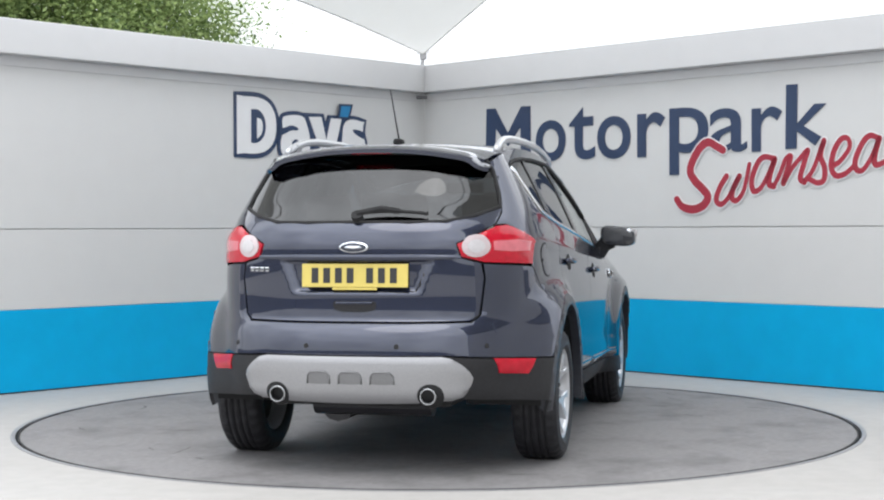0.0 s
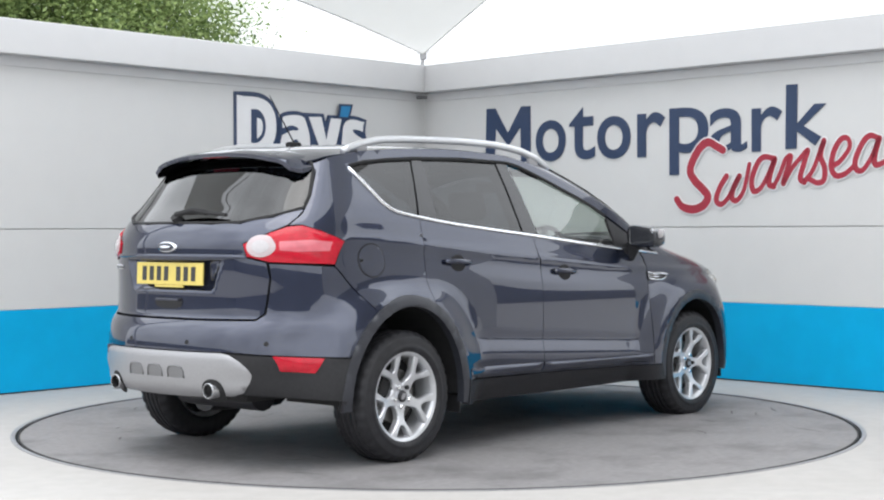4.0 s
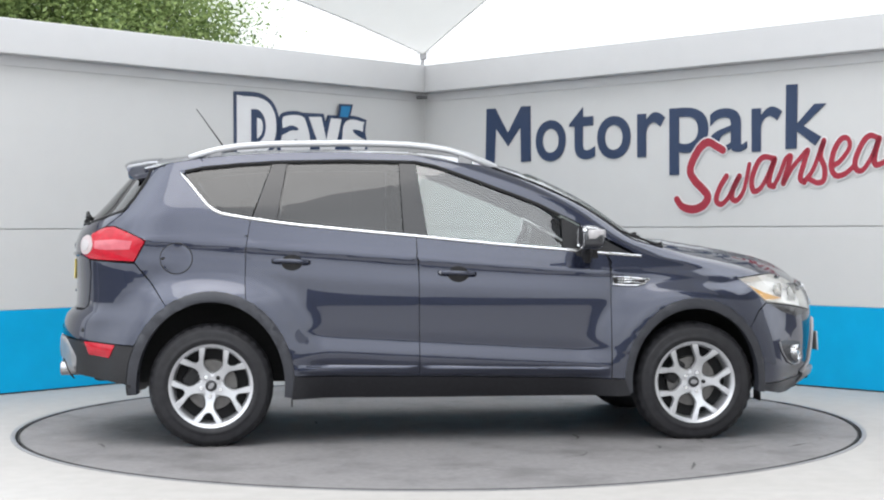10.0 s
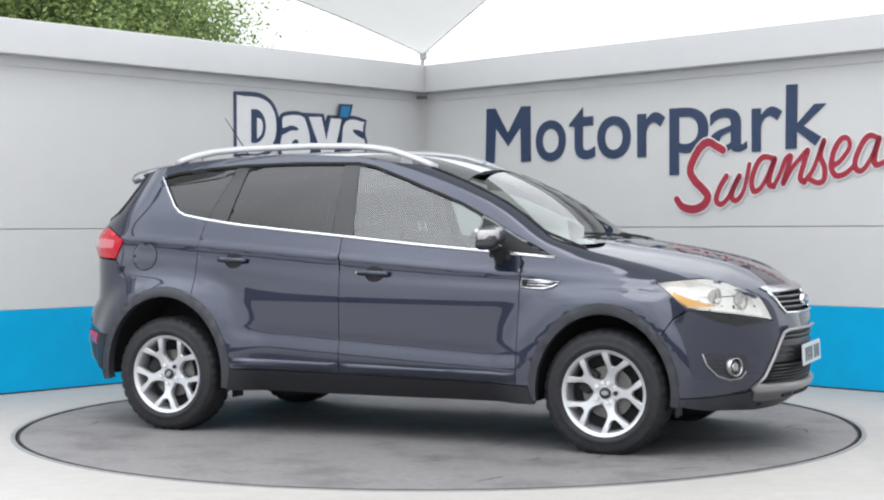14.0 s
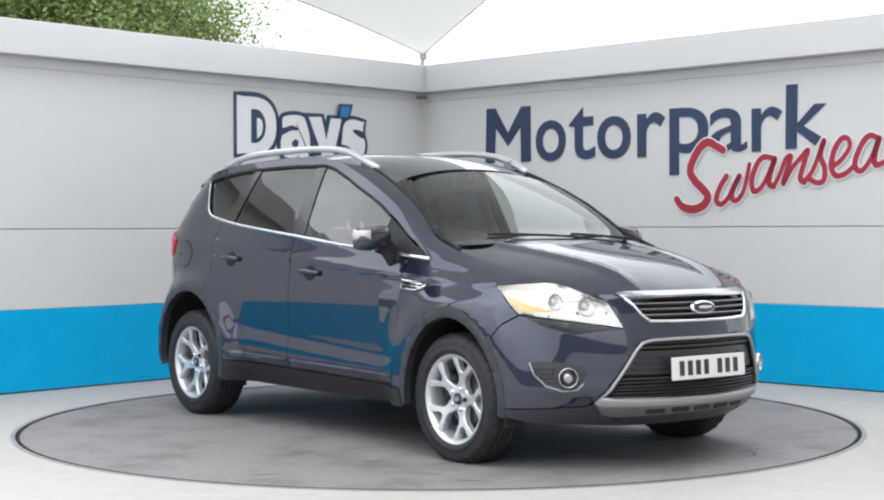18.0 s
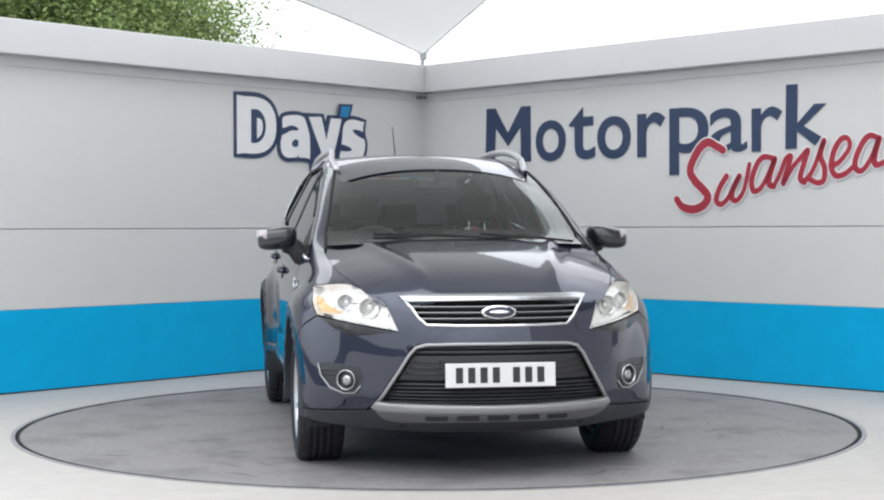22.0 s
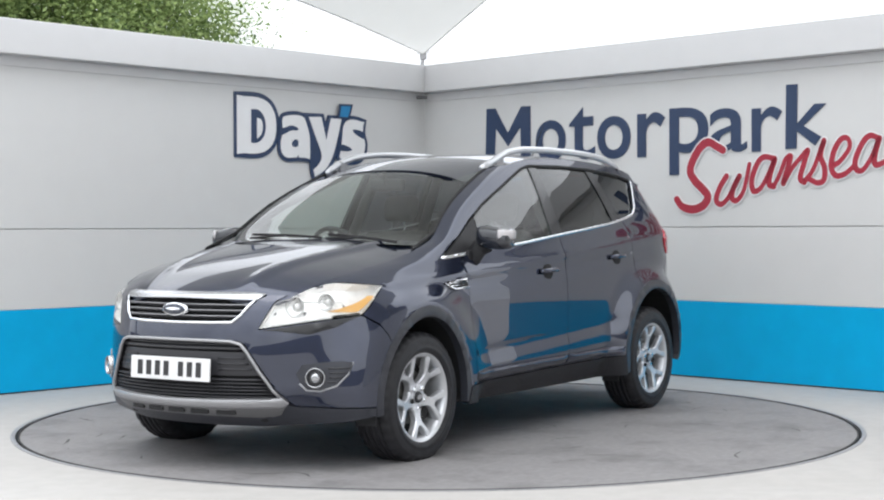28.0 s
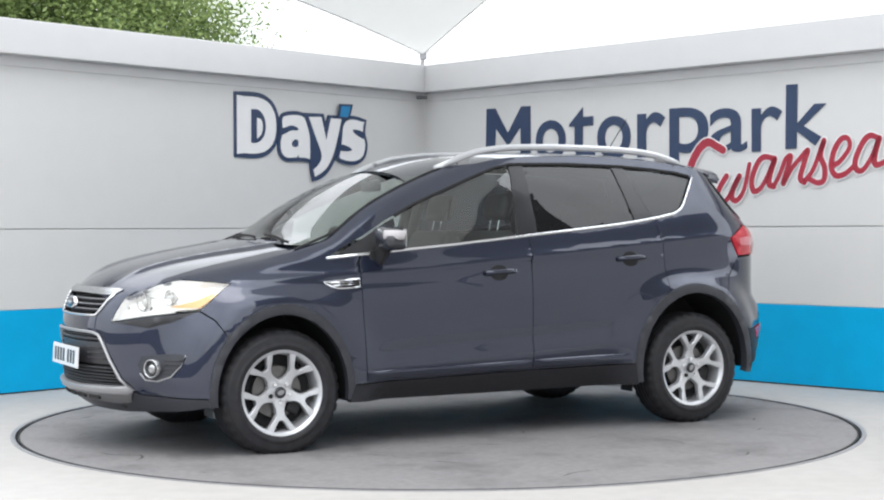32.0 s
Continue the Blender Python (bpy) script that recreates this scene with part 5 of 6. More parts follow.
def build_wells():
    """Dark liners in the wheel arches, and the underside."""
    for sx, rr, rz in ((HUB_X, 0.392, 0.428), (-HUB_X, 0.425, 0.472)):
        for sgn in (1, -1):
            bm = bmesh.new()
            n = 20
            rows = []
            for y in (0.46, 0.60, 0.75, 0.875):
                rows.append([bm.verts.new((sx + rr * math.cos(radians(-2 + 184 * i / n)), sgn * y, HUB_Z + rz * math.sin(radians(-2 + 184 * i / n)))) for i in range(n + 1)])
            for a, b in zip(rows, rows[1:]):
                for i in range(n):
                    bm.faces.new((a[i], a[i + 1], b[i + 1], b[i]))
            bm.faces.new(rows[0])
            part("wheel_arch_liner", bm, M_BLACK, CAR, "black wheel arch liner")
    bm = bmesh.new()
    box(bm, 0, 0, 0.31, 1.84, 1.56, 0.10, 0.02)
    part("floor_pan", bm, M_BLACK, CAR, "dark underbody")
    bm = bmesh.new()
    box(bm, 1.52, 0, 0.47, 1.1, 0.92, 0.42, 0.03)
    part("engine_tray", bm, M_BLACK, CAR)
    bm = bmesh.new()
    box(bm, -1.46, 0, 0.47, 1.12, 0.90, 0.28, 0.03)
    part("boot_floor", bm, M_BLACK, CAR)
    for sgn in (1, -1):
        for fx, fz in ((1.715, 0.275), (-0.90, 0.265)):
            bm = bmesh.new()
            box(bm, fx, sgn * 0.80, fz, 0.008, 0.12, 0.09, 0.003)
            part("mud_flap", bm, M_CLAD, CAR)
    bm = bmesh.new()
    rod(bm, (-1.2, 0.25, 0.29), (-1.75, 0.2, 0.31), 0.09)
    rod(bm, (-1.78, -0.30, 0.345), (-1.78, 0.30, 0.345), 0.085)
    rod(bm, (-1.35, -0.78, 0.34), (-1.35, 0.78, 0.34), 0.035)
    part("silencer", bm, M_GRILLE, CAR, "dull steel exhaust silencer")


build_wells()


# ---------------------------------------------------------------- car: lamps
def ellipse_disc(bm, c, n, ru, rv, depth, seg=28, dome=0.0):
    """Adds an oval button at c facing along n; u is level, v is up."""
    n = n.normalized()
    u = Vector((0, 0, 1)).cross(n).normalized()
    v = n.cross(u)
    rings = []
    for k, dp in ((1.0, -depth), (1.0, 0.0), (0.92, depth * 0.25 + dome * 0.3), (0.5, depth * 0.3 + dome * 0.85)):
        rings.append([bm.verts.new(c + u * ru * k * math.cos(2 * math.pi * i / seg) + v * rv * k * math.sin(2 * math.pi * i / seg) + n * dp) for i in range(seg)])
    for a, b in zip(rings, rings[1:]):
        for i in range(seg):
            j = (i + 1) % seg
            bm.faces.new((a[i], a[j], b[j], b[i]))
    bm.faces.new(rings[-1])
    return bm


LAMP_TOP = []
for lx in (2.03, 2.0, 1.96, 1.925):
    lz = loop_height(lx, spline(K_BONE, lx))
    LAMP_TOP.append(("a", round_at("s", lx, lz), lz))
HEAD = [("f", 0.463, 0.723), ("f", 0.517, 0.856), *LAMP_TOP, ("s", 1.87, 0.930), ("s", 1.813, 0.938), ("s", 1.692, 0.927), ("s", 1.598, 0.917), ("s", 1.663, 0.872), ("s", 1.764, 0.785), ("f", 0.723, 0.767), ("f", 0.615, 0.748)]
TAIL = [("r", 0.480, 1.112), ("r", 0.56, 1.152), ("r", 0.638, 1.196), ("s", -1.87, 1.202), ("s", -1.79, 1.172), ("s", -1.694, 1.125), ("s", -1.754, 1.012), ("r", 0.70, 1.018), ("r", 0.598, 1.024), ("r", 0.500, 1.050)]


def build_lamps():
    C = CAR
    for sgn in (1, -1):
        lamp = new("headlamp")
        lamp.parent = C
        lamp["label"] = "large clear headlamp with an amber indicator"

        def side_link(name, bm, material, label=""):
            return link(name, bm if sgn > 0 else flipped(bm), material, lamp, label)

        pts = dense(HEAD)
        side_link("reflector", sheet(pts, body_point, lift=-0.045, thick=-0.045, cell=0.05, gap=0.001), M_LAMPBACK)
        side_link("lens", sheet(pts, body_point, lift=0.001, thick=0.0, cell=0.05, gap=0.002), M_LENS, "clear lens")
        side_link("bezel", sheet(dense([("f", 0.50, 0.745), ("f", 0.55, 0.772), ("f", 0.68, 0.790), ("s", 1.90, 0.815), ("s", 1.80, 0.825), ("s", 1.745, 0.822), ("s", 1.775, 0.797), ("f", 0.72, 0.776), ("f", 0.615, 0.757)]), body_point, lift=-0.03, thick=0.02, gap=0.002), M_LAMPBACK)
        amber = dense([("s", 1.655, 0.882), ("s", 1.685, 0.886), ("s", 1.775, 0.842), ("s", 1.85, 0.816), ("s", 1.90, 0.804), ("s", 1.86, 0.797), ("s", 1.80, 0.799), ("s", 1.768, 0.802)])
        side_link("indicator", sheet(amber, body_point, lift=-0.022, thick=0.015, gap=0.001), M_AMBER, "amber indicator")
        for y, z, r in ((0.60, 0.838, 0.050), (0.705, 0.862, 0.042)):
            c = skin("f", y, z, -0.035)
            bm = bmesh.new()
            d = Vector((1, 0.25 * sgn, 0.02)).normalized()
            m = Matrix.Translation((c.x, c.y * sgn, c.z)) @ d.to_track_quat("Z", "Y").to_matrix().to_4x4()
            rr = lathe(bm, [(r, 0.02), (r * 0.96, 0.022), (r * 0.8, -0.005), (r * 0.55, -0.022), (r * 0.5, -0.01), (r * 0.42, 0.004), (r * 0.2, 0.012)], 28, m)
            cap(bm, rr[-1])
            part("lamp_bowl", bm, M_BOWL, lamp, "bright round lamp bowl", smooth=True)
        tail = new("tail_lamp")
        tail.parent = C
        tail["label"] = "wraparound red tail lamp with a pale round reversing light"
        tb = sheet(dense(TAIL), body_point, lift=0.012, thick=0.03, cell=0.04, gap=0.002, edge=0.006)
        link("red_lens", tb if sgn > 0 else flipped(tb), M_REDLENS, tail)
        ring = [("r", 0.560 + 0.060 * math.cos(t * math.pi / 12), 1.100 + 0.052 * math.sin(t * math.pi / 12)) for t in range(24)]
        tb = sheet(dense(ring), body_point, lift=0.018, thick=0.01, cell=0.04, gap=0.0, edge=0.003)
        link("reversing_light", tb if sgn > 0 else flipped(tb), M_WHITELENS, tail, "pale frosted round lens")
        ring = [("r", 0.560 + 0.036 * math.cos(t * math.pi / 12), 1.100 + 0.030 * math.sin(t * math.pi / 12)) for t in range(24)]
        tb = sheet(dense(ring), body_point, lift=0.0225, thick=0.006, cell=0.04, gap=0.0, edge=0.002)
        link("inner_lens", tb if sgn > 0 else flipped(tb), M_PALELENS, tail)
        band = [("r", 0.632, 1.125), ("s", -1.86, 1.132), ("s", -1.76, 1.125), ("s", -1.775, 1.078), ("r", 0.70, 1.075), ("r", 0.635, 1.082)]
        tb = sheet(dense(band), body_point, lift=0.0165, thick=0.008, cell=0.04, gap=0.0, edge=0.002)
        link("indicator", tb if sgn > 0 else flipped(tb), M_REDLIGHT, tail, "pale pink indicator lens")
        refl = [("s", -1.852, 0.560), ("s", -2.035, 0.572), ("s", -2.005, 0.502), ("s", -1.885, 0.490)]
        tb = sheet(dense(refl), body_point, lift=0.011, thick=0.02, cell=0.04, gap=0.0, edge=0.004)
        link("rear_reflector", tb if sgn > 0 else flipped(tb), M_REDLENS, C, "red bumper reflector")
        # fog lamp in its dark recess
        fog = [("f", 0.615, 0.505), ("f", 0.635, 0.548), ("f", 0.70, 0.557), ("f", 0.775, 0.563), ("f", 0.812, 0.553), ("f", 0.80, 0.50), ("f", 0.76, 0.445), ("f", 0.70, 0.423), ("f", 0.655, 0.430), ("f", 0.63, 0.460)]
        tb = sheet(dense(fog), body_point, lift=0.0025, thick=0.01, cell=0.04, gap=0.0, edge=0.002)
        rec = link("fog_recess", tb if sgn > 0 else flipped(tb), M_ARCH, C, "dark fog lamp surround")
        for z, y0, y1 in ((0.528, 0.725, 0.800), (0.506, 0.73, 0.792), (0.484, 0.73, 0.778), (0.462, 0.725, 0.760)):
            rib = bmesh.new()
            pts = [skin("f", y0 + (y1 - y0) * k / 4, z, 0.004) for k in range(5)]
            tube(rib, [Vector((q.x, q.y * sgn, q.z)) for q in pts], (0.003, 0.004), 6)
            part("recess_rib", rib, M_GRILLE, rec, smooth=True)
        c = skin("f", 0.678, 0.486, 0.022)
        nn = Vector((0.86, 0.5, 0.0))
        c, nn = Vector((c.x, c.y * sgn, c.z)), Vector((nn.x, nn.y * sgn, nn.z))
        m = Matrix.Translation(c) @ nn.to_track_quat("Z", "Y").to_matrix().to_4x4()
        bm = bmesh.new()
        lathe(bm, [(0.049, -0.03), (0.049, 0.006), (0.046, 0.009), (0.0425, 0.006), (0.041, -0.015)], 32, m)
        rim_pts = []
        for y, z in ((0.812, 0.556), (0.80, 0.50), (0.76, 0.442), (0.70, 0.420), (0.652, 0.426), (0.626, 0.458)):
            q = skin("f", y, z, 0.005)
            rim_pts.append(Vector((q.x, q.y * sgn, q.z)))
        rb = bmesh.new()
        tube(rb, rim_pts, 0.0045, 6)
        part("recess_edge", rb, M_SATIN, rec, "thin silver edge", smooth=True)
        under = [("s", 1.775, 0.776), ("f", 0.723, 0.757), ("f", 0.615, 0.738), ("f", 0.470, 0.714), ("f", 0.53, 0.712), ("f", 0.600, 0.702), ("f", 0.657, 0.692), ("f", 0.735, 0.722), ("f", 0.766, 0.745)]
        tb = sheet(dense(under), body_point, lift=0.0022, thick=0.006, cell=0.04, gap=0.0, edge=0.001)
        link("under_lamp_strip", tb if sgn > 0 else flipped(tb), M_GLOSSBLACK, C, "gloss black strip under the headlamp")
        part("fog_ring", bm, M_BRUSHED, rec, "chrome ring", smooth=True)
        bm = bmesh.new()
        r = lathe(bm, [(0.042, -0.012), (0.034, -0.006), (0.024, -0.004)], 28, m)
        cap(bm, r[-1])
        part("fog_lens", bm, M_GLOSSBLACK, rec, "dark fog lens", smooth=True)
        bm = bmesh.new()
        r = lathe(bm, [(0.024, -0.006), (0.022, 0.001), (0.012, 0.004)], 20, m)
        cap(bm, r[-1])
        part("fog_bulb", bm, M_BRUSHED, rec, "bright bulb cap", smooth=True)


build_lamps()


# ---------------------------------------------------------------- car: grille, plates, emblems
def oval(name, c, n, ru, rv, parent):
    bm = bmesh.new()
    ellipse_disc(bm, c, n, ru, rv, 0.012, 36, 0.006)
    ring = part(name, bm, M_CHROME, parent, "chrome oval emblem", smooth=True)
    bm = bmesh.new()
    ellipse_disc(bm, c + n.normalized() * 0.008, n, ru * 0.86, rv * 0.80, 0.003, 36, 0.004)
    face = part("emblem_face", bm, M_EMBLEM, ring, "dark blue enamel oval", smooth=True)
    bm = bmesh.new()
    ellipse_disc(bm, c + n.normalized() * 0.013, n, ru * 0.55, rv * 0.22, 0.002, 20, 0.001)
    part("emblem_bar", bm, M_CHROME, ring, "pale bar")


def number_plate(c, n, material, parent, label):
    n = n.normalized()
    u = Vector((0, 0, 1)).cross(n).normalized()
    v = n.cross(u)
    m = Matrix((u, v, n)).transposed().to_4x4()
    m.translation = c
    bm = bmesh.new()
    box(bm, 0, 0, 0, 0.522, 0.112, 0.010, 0.003)
    bmesh.ops.transform(bm, matrix=m, verts=bm.verts)
    pl = part("number_plate", bm, material, parent, label)
    for k, x in enumerate((-0.196, -0.138, -0.080, -0.022, 0.074, 0.132, 0.190)):
        bm = bmesh.new()
        box(bm, x, 0, 0.0058, 0.034, 0.072, 0.0015)
        bmesh.ops.transform(bm, matrix=m, verts=bm.verts)
        part("plate_bar", bm, M_PLATEINK, pl)
    return pl


def build_front():
    C = CAR
    g = new("upper_grille")
    g.parent = C
    g["label"] = "black slatted grille under a bright bar"
    open_top = [("a", 0, 0.752), ("f", 0.335, 0.752), ("f", 0.375, 0.79), ("f", 0.420, 0.858), ("a", 0, 0.866)]
    panel("grille_back", open_top, M_BLACK, g, full="f", lift=-0.035, thick=-0.03, gap=0.0)
    for z, hw in ((0.838, 0.400), (0.810, 0.382), (0.782, 0.362)):
        bm = bmesh.new()
        path = [skin("f", abs(y), z, -0.010) for y in [hw * (i / 10 - 1) for i in range(21)]]
        for i, q in enumerate(path):
            q.y = hw * (i / 10 - 1)
        tube(bm, path, (0.012, 0.008), 8)
        part("grille_slat", bm, M_GRILLE, g, smooth=True)
        bm = bmesh.new()
        path = [q + Vector((0.012, 0, 0.004)) for q in path]
        tube(bm, path, 0.0022, 6)
        part("slat_edge", bm, M_SATIN, g, "thin silver slat edge")
    bar = [("a", 0, 0.864), ("f", 0.425, 0.858), ("f", 0.455, 0.886), ("f", 0.40, 0.893), ("a", 0, 0.893)]
    panel("chrome_bar", bar, M_BRUSHED, g, "broad bright chrome bar", full="f", lift=0.010, thick=0.025, gap=0.0, edge=0.005, cell_v=0.012)
    trim = [(-0.428, 0.862), (-0.40, 0.83), (-0.372, 0.786), (-0.335, 0.752), (-0.2, 0.749), (0.0, 0.748), (0.2, 0.749), (0.335, 0.752), (0.372, 0.786), (0.40, 0.83), (0.428, 0.862)]
    bm = bmesh.new()
    path = []
    for y, z in trim:
        q = skin("f", abs(y), z, 0.004)
        q.y = y
        path.append(q)
    tube(bm, path, 0.0075, 8)
    part("grille_trim", bm, M_CHROME, g, "thin chrome surround", smooth=True)
    oval("emblem", skin("f", 0, 0.806, 0.016), Vector((1, 0, 0.12)), 0.084, 0.033, C)
    # lower grille
    lg = new("lower_grille")
    lg.parent = C
    lg["label"] = "black lower grille in a silver trapezoid frame"
    op = [("a", 0, 0.664), ("f", 0.37, 0.660), ("f", 0.402, 0.640), ("f", 0.562, 0.378), ("a", 0, 0.368)]
    panel("grille_back", op, M_BLACK, lg, full="f", lift=-0.04, thick=-0.035, gap=0.0)

    def half_at(z):
        return 0.395 + (0.64 - z) / 0.262 * 0.160

    for z, thick in ((0.628, 0.010), (0.648, 0.006), (0.476, 0.006), (0.458, 0.005), (0.440, 0.005), (0.422, 0.005), (0.404, 0.005), (0.388, 0.005)):
        hw = half_at(z) - 0.012
        bm = bmesh.new()
        path = []
        for i in range(17):
            y = hw * (i / 8 - 1)
            q = skin("f", abs(y), z, -0.016)
            q.y = y
            path.append(q)
        tube(bm, path, (0.012, thick), 8)
        part("grille_slat", bm, M_GRILLE, lg, smooth=True)
    mid = [("a", 0, 0.612), ("f", half_at(0.612) - 0.012, 0.610), ("f", half_at(0.496) - 0.014, 0.496), ("a", 0, 0.494)]
    mid_panel = panel("centre_panel", mid, M_GRILLE, lg, "smooth black centre panel", full="f", lift=-0.012, thick=0.02, gap=0.0, edge=0.004)[0]
    for z in (0.526, 0.553, 0.580):
        for sgn in (1, -1):
            bm = bmesh.new()
            y0, y1 = 0.27, half_at(z) - 0.03
            path = []
            for i in range(6):
                q = skin("f", y0 + (y1 - y0) * i / 5, z, -0.010)
                path.append(Vector((q.x, q.y * sgn, q.z)))
            tube(bm, path, (0.006, 0.005), 6)
            part("panel_rib", bm, M_GRILLE, mid_panel, smooth=True)
    for k in range(31):
        y = (k - 15) * 0.022
        bm = bmesh.new()
        a, b = skin("f", abs(y), 0.385, -0.02), skin("f", abs(y), 0.482, -0.02)
        a.y = b.y = y
        rod(bm, a, b, 0.003, seg=6)
        part("mesh_bar", bm, M_GRILLE, lg)
    frame_path = [(0.0, 0.664), (0.2, 0.664), (0.34, 0.660), (0.385, 0.648), (0.415, 0.615), (0.47, 0.522), (0.53, 0.425), (0.56, 0.380)]
    full = [(-y, z) for y, z in reversed(frame_path[1:])] + frame_path
    bm = bmesh.new()
    path = []
    for y, z in full:
        q = skin("f", abs(y), z, 0.006)
        q.y = y
        path.append(q)
    tube(bm, path, (0.010, 0.0085), 10)
    part("silver_frame", bm, M_SATIN, lg, "satin silver grille frame", smooth=True)
    sk = [("a", 0, 0.378), ("f", 0.50, 0.386), ("f", 0.556, 0.394), ("f", 0.576, 0.366), ("f", 0.545, 0.349), ("f", 0.48, 0.346), ("a", 0, 0.340)]
    skp = panel("skid_plate", sk, M_SATIN, C, "satin silver front skid plate", full="f", lift=0.022, thick=0.03, gap=0.0, cell_v=0.01, edge=0.006)[0]
    low = [("a", 0, 0.340), ("f", 0.48, 0.346), ("f", 0.545, 0.349), ("f", 0.572, 0.362), ("f", 0.52, 0.312), ("f", 0.46, 0.296), ("a", 0, 0.290)]

    def tucked(a, z):
        return body_point(a, z) - Vector((0.55 * (0.345 - z) if z < 0.345 else 0.0, 0, 0))

    # shade below the plate is painted in by the darker satin
    panel("skid_lip", low, M_SATINSHADE, skp, "tucked underside of the skid plate with shade in its colour", full="f", fn=tucked, lift=0.016, thick=0.02, gap=0.0, cell_v=0.012, edge=0.002)
    for y in (-0.29, -0.145, 0.0, 0.145, 0.29):
        bm = bmesh.new()
        q = skin("f", abs(y), 0.322, 0.010)
        n = skin_normal(body_point, round_at("f", abs(y), 0.322), 0.322)
        d = Matrix.Rotation(math.atan2(n.y if y >= 0 else -n.y, n.x), 4, "Z")
        box(bm, q.x, y, 0.320, 0.016, 0.106, 0.032, 0.006, d)
        part("slot", bm, M_BLACK, skp, "dark slot")
    number_plate(skin("f", 0, 0.522, 0.014), Vector((1, 0, 0.06)), M_PLATEW, C, "white number plate with dark bars")
    # wipers
    for y0, y1, s in ((-0.45, 0.12, 0), (0.12, 0.62, 1)):
        bm = bmesh.new()
        pts = []
        for i in range(9):
            y = y0 + (y1 - y0) * i / 8
            z = 1.137 - 0.022 * (abs(y) / 0.6) ** 2 + 0.03 * (1 - i / 8) * (1 - s * 0.4)
            q = skin("f", abs(y), z, 0.016)
            q.y = y
            pts.append(q)
        tube(bm, pts, (0.005, 0.008), 6)
        rod(bm, pts[0] + Vector((0.02, 0, -0.02)), pts[4], 0.006)
        part("wiper", bm, M_BLACK, C, "black windscreen wiper")


build_front()


def build_rear():
    C = CAR
    oval("emblem", skin("r", 0, 1.096, 0.008), Vector((-1, 0, 0.05)), 0.073, 0.0275, C)
    number_plate(Vector((-2.140, 0, 0.963)), Vector((-1, 0, 0.04)), M_PLATEY, C, "yellow number plate with dark bars")
    lip = [("a", A_END, 1.062), ("r", 0.30, 1.062), ("r", 0.495, 1.058), ("r", 0.502, 1.042), ("r", 0.34, 1.036), ("a", A_END, 1.036)]
    panel("plate_lip", lip, M_PAINT, C, "painted ledge over the number plate", full="r", lift=0.014, thick=0.020, gap=0.0, edge=0.005, cell_v=0.01)
    bm = bmesh.new()
    box(bm, -2.142, 0, 0.900, 0.016, 0.22, 0.012, 0.003)
    part("plate_light", bm, M_PLATEY, C, "pale plate foot strip")
    bm = bmesh.new()
    hd = [("r", 0.0, 0.842), ("r", 0.098, 0.842), ("r", 0.108, 0.825), ("r", 0.098, 0.800), ("r", 0.06, 0.790), ("a", A_END, 0.789)]
    hd[0] = ("a", A_END, 0.842)
    h = panel("tailgate_handle", hd, M_GLOSSBLACK, C, "dark recessed tailgate handle", full="r", lift=0.004, thick=0.006, gap=0.0)[0]
    bm.free()
    bm = bmesh.new()
    box(bm, -2.156, 0, 0.833, 0.016, 0.18, 0.012, 0.004)
    part("grip", bm, M_PAINT, h)
    for k in range(4):
        bm = bmesh.new()
        y = 0.545 - 0.030 * k
        q = skin("r", y, 0.99, 0.004)
        box(bm, q.x, y, 0.99, 0.008, 0.021, 0.022, 0.003)
        part("badge_bar", bm, M_CHROME, C, "small chrome badge")
    # rear wiper
    bm = bmesh.new()
    pts = []
    for i in range(9):
        y = 0.02 - 0.36 * i / 8
        z = 1.240 + 0.012 * math.sin(math.pi * i / 8)
        q = skin("r", abs(y), z, 0.022)
        q.y = y
        pts.append(q)
    tube(bm, pts, (0.012, 0.010), 6)
    rod(bm, skin("r", 0.0, 1.232, -0.01), skin("r", 0.0, 1.232, 0.03), 0.028)
    tube(bm, [skin("r", 0.0, 1.236, 0.03), pts[3] + Vector((-0.008, 0, 0.014)), pts[5]], (0.012, 0.016), 6)
    part("rear_wiper", bm, M_BLACK, C, "black rear wiper")
    # exhausts
    for sgn in (1, -1):
        m = Matrix.Translation((-2.196, sgn * 0.368, 0.400)) @ Matrix.Rotation(radians(-90), 4, "Y")
        bm = bmesh.new()
        lathe(bm, [(0.030, -0.30), (0.0385, -0.30), (0.0395, 0.004), (0.037, 0.009), (0.0335, 0.007)], 32, m)
        ex = part("exhaust_tip", bm, M_BRUSHED, C, "chrome exhaust tip", smooth=True)
        bm = bmesh.new()
        r = lathe(bm, [(0.0336, 0.0065), (0.031, 0.002), (0.030, -0.10), (0.01, -0.10)], 24, m)
        cap(bm, r[-1])
        part("bore", bm, M_BLACK, ex)
        cut = [("r", 0.372 + 0.060 * math.cos(t * math.pi / 12), 0.404 + 0.056 * math.sin(t * math.pi / 12)) for t in range(24)]
        tb = sheet(dense(cut), body_point, lift=0.0145, thick=0.006, cell=0.03, gap=0.0, edge=0.001)
        link("exhaust_cutout", tb if sgn > 0 else flipped(tb), M_BLACK, C, "dark exhaust cut-out")
    for y in (-0.155, 0.0, 0.155):
        pocket = [(y - 0.056, 0.458), (y - 0.054, 0.496), (y - 0.040, 0.512), (y, 0.514), (y + 0.040, 0.512), (y + 0.054, 0.496), (y + 0.056, 0.458), (y, 0.456)]
        ring = []
        for b, z in pocket:
            a = round_at("r", abs(b), z)
            ring.append((a if b >= 0 else 2 * A_END - a, z))
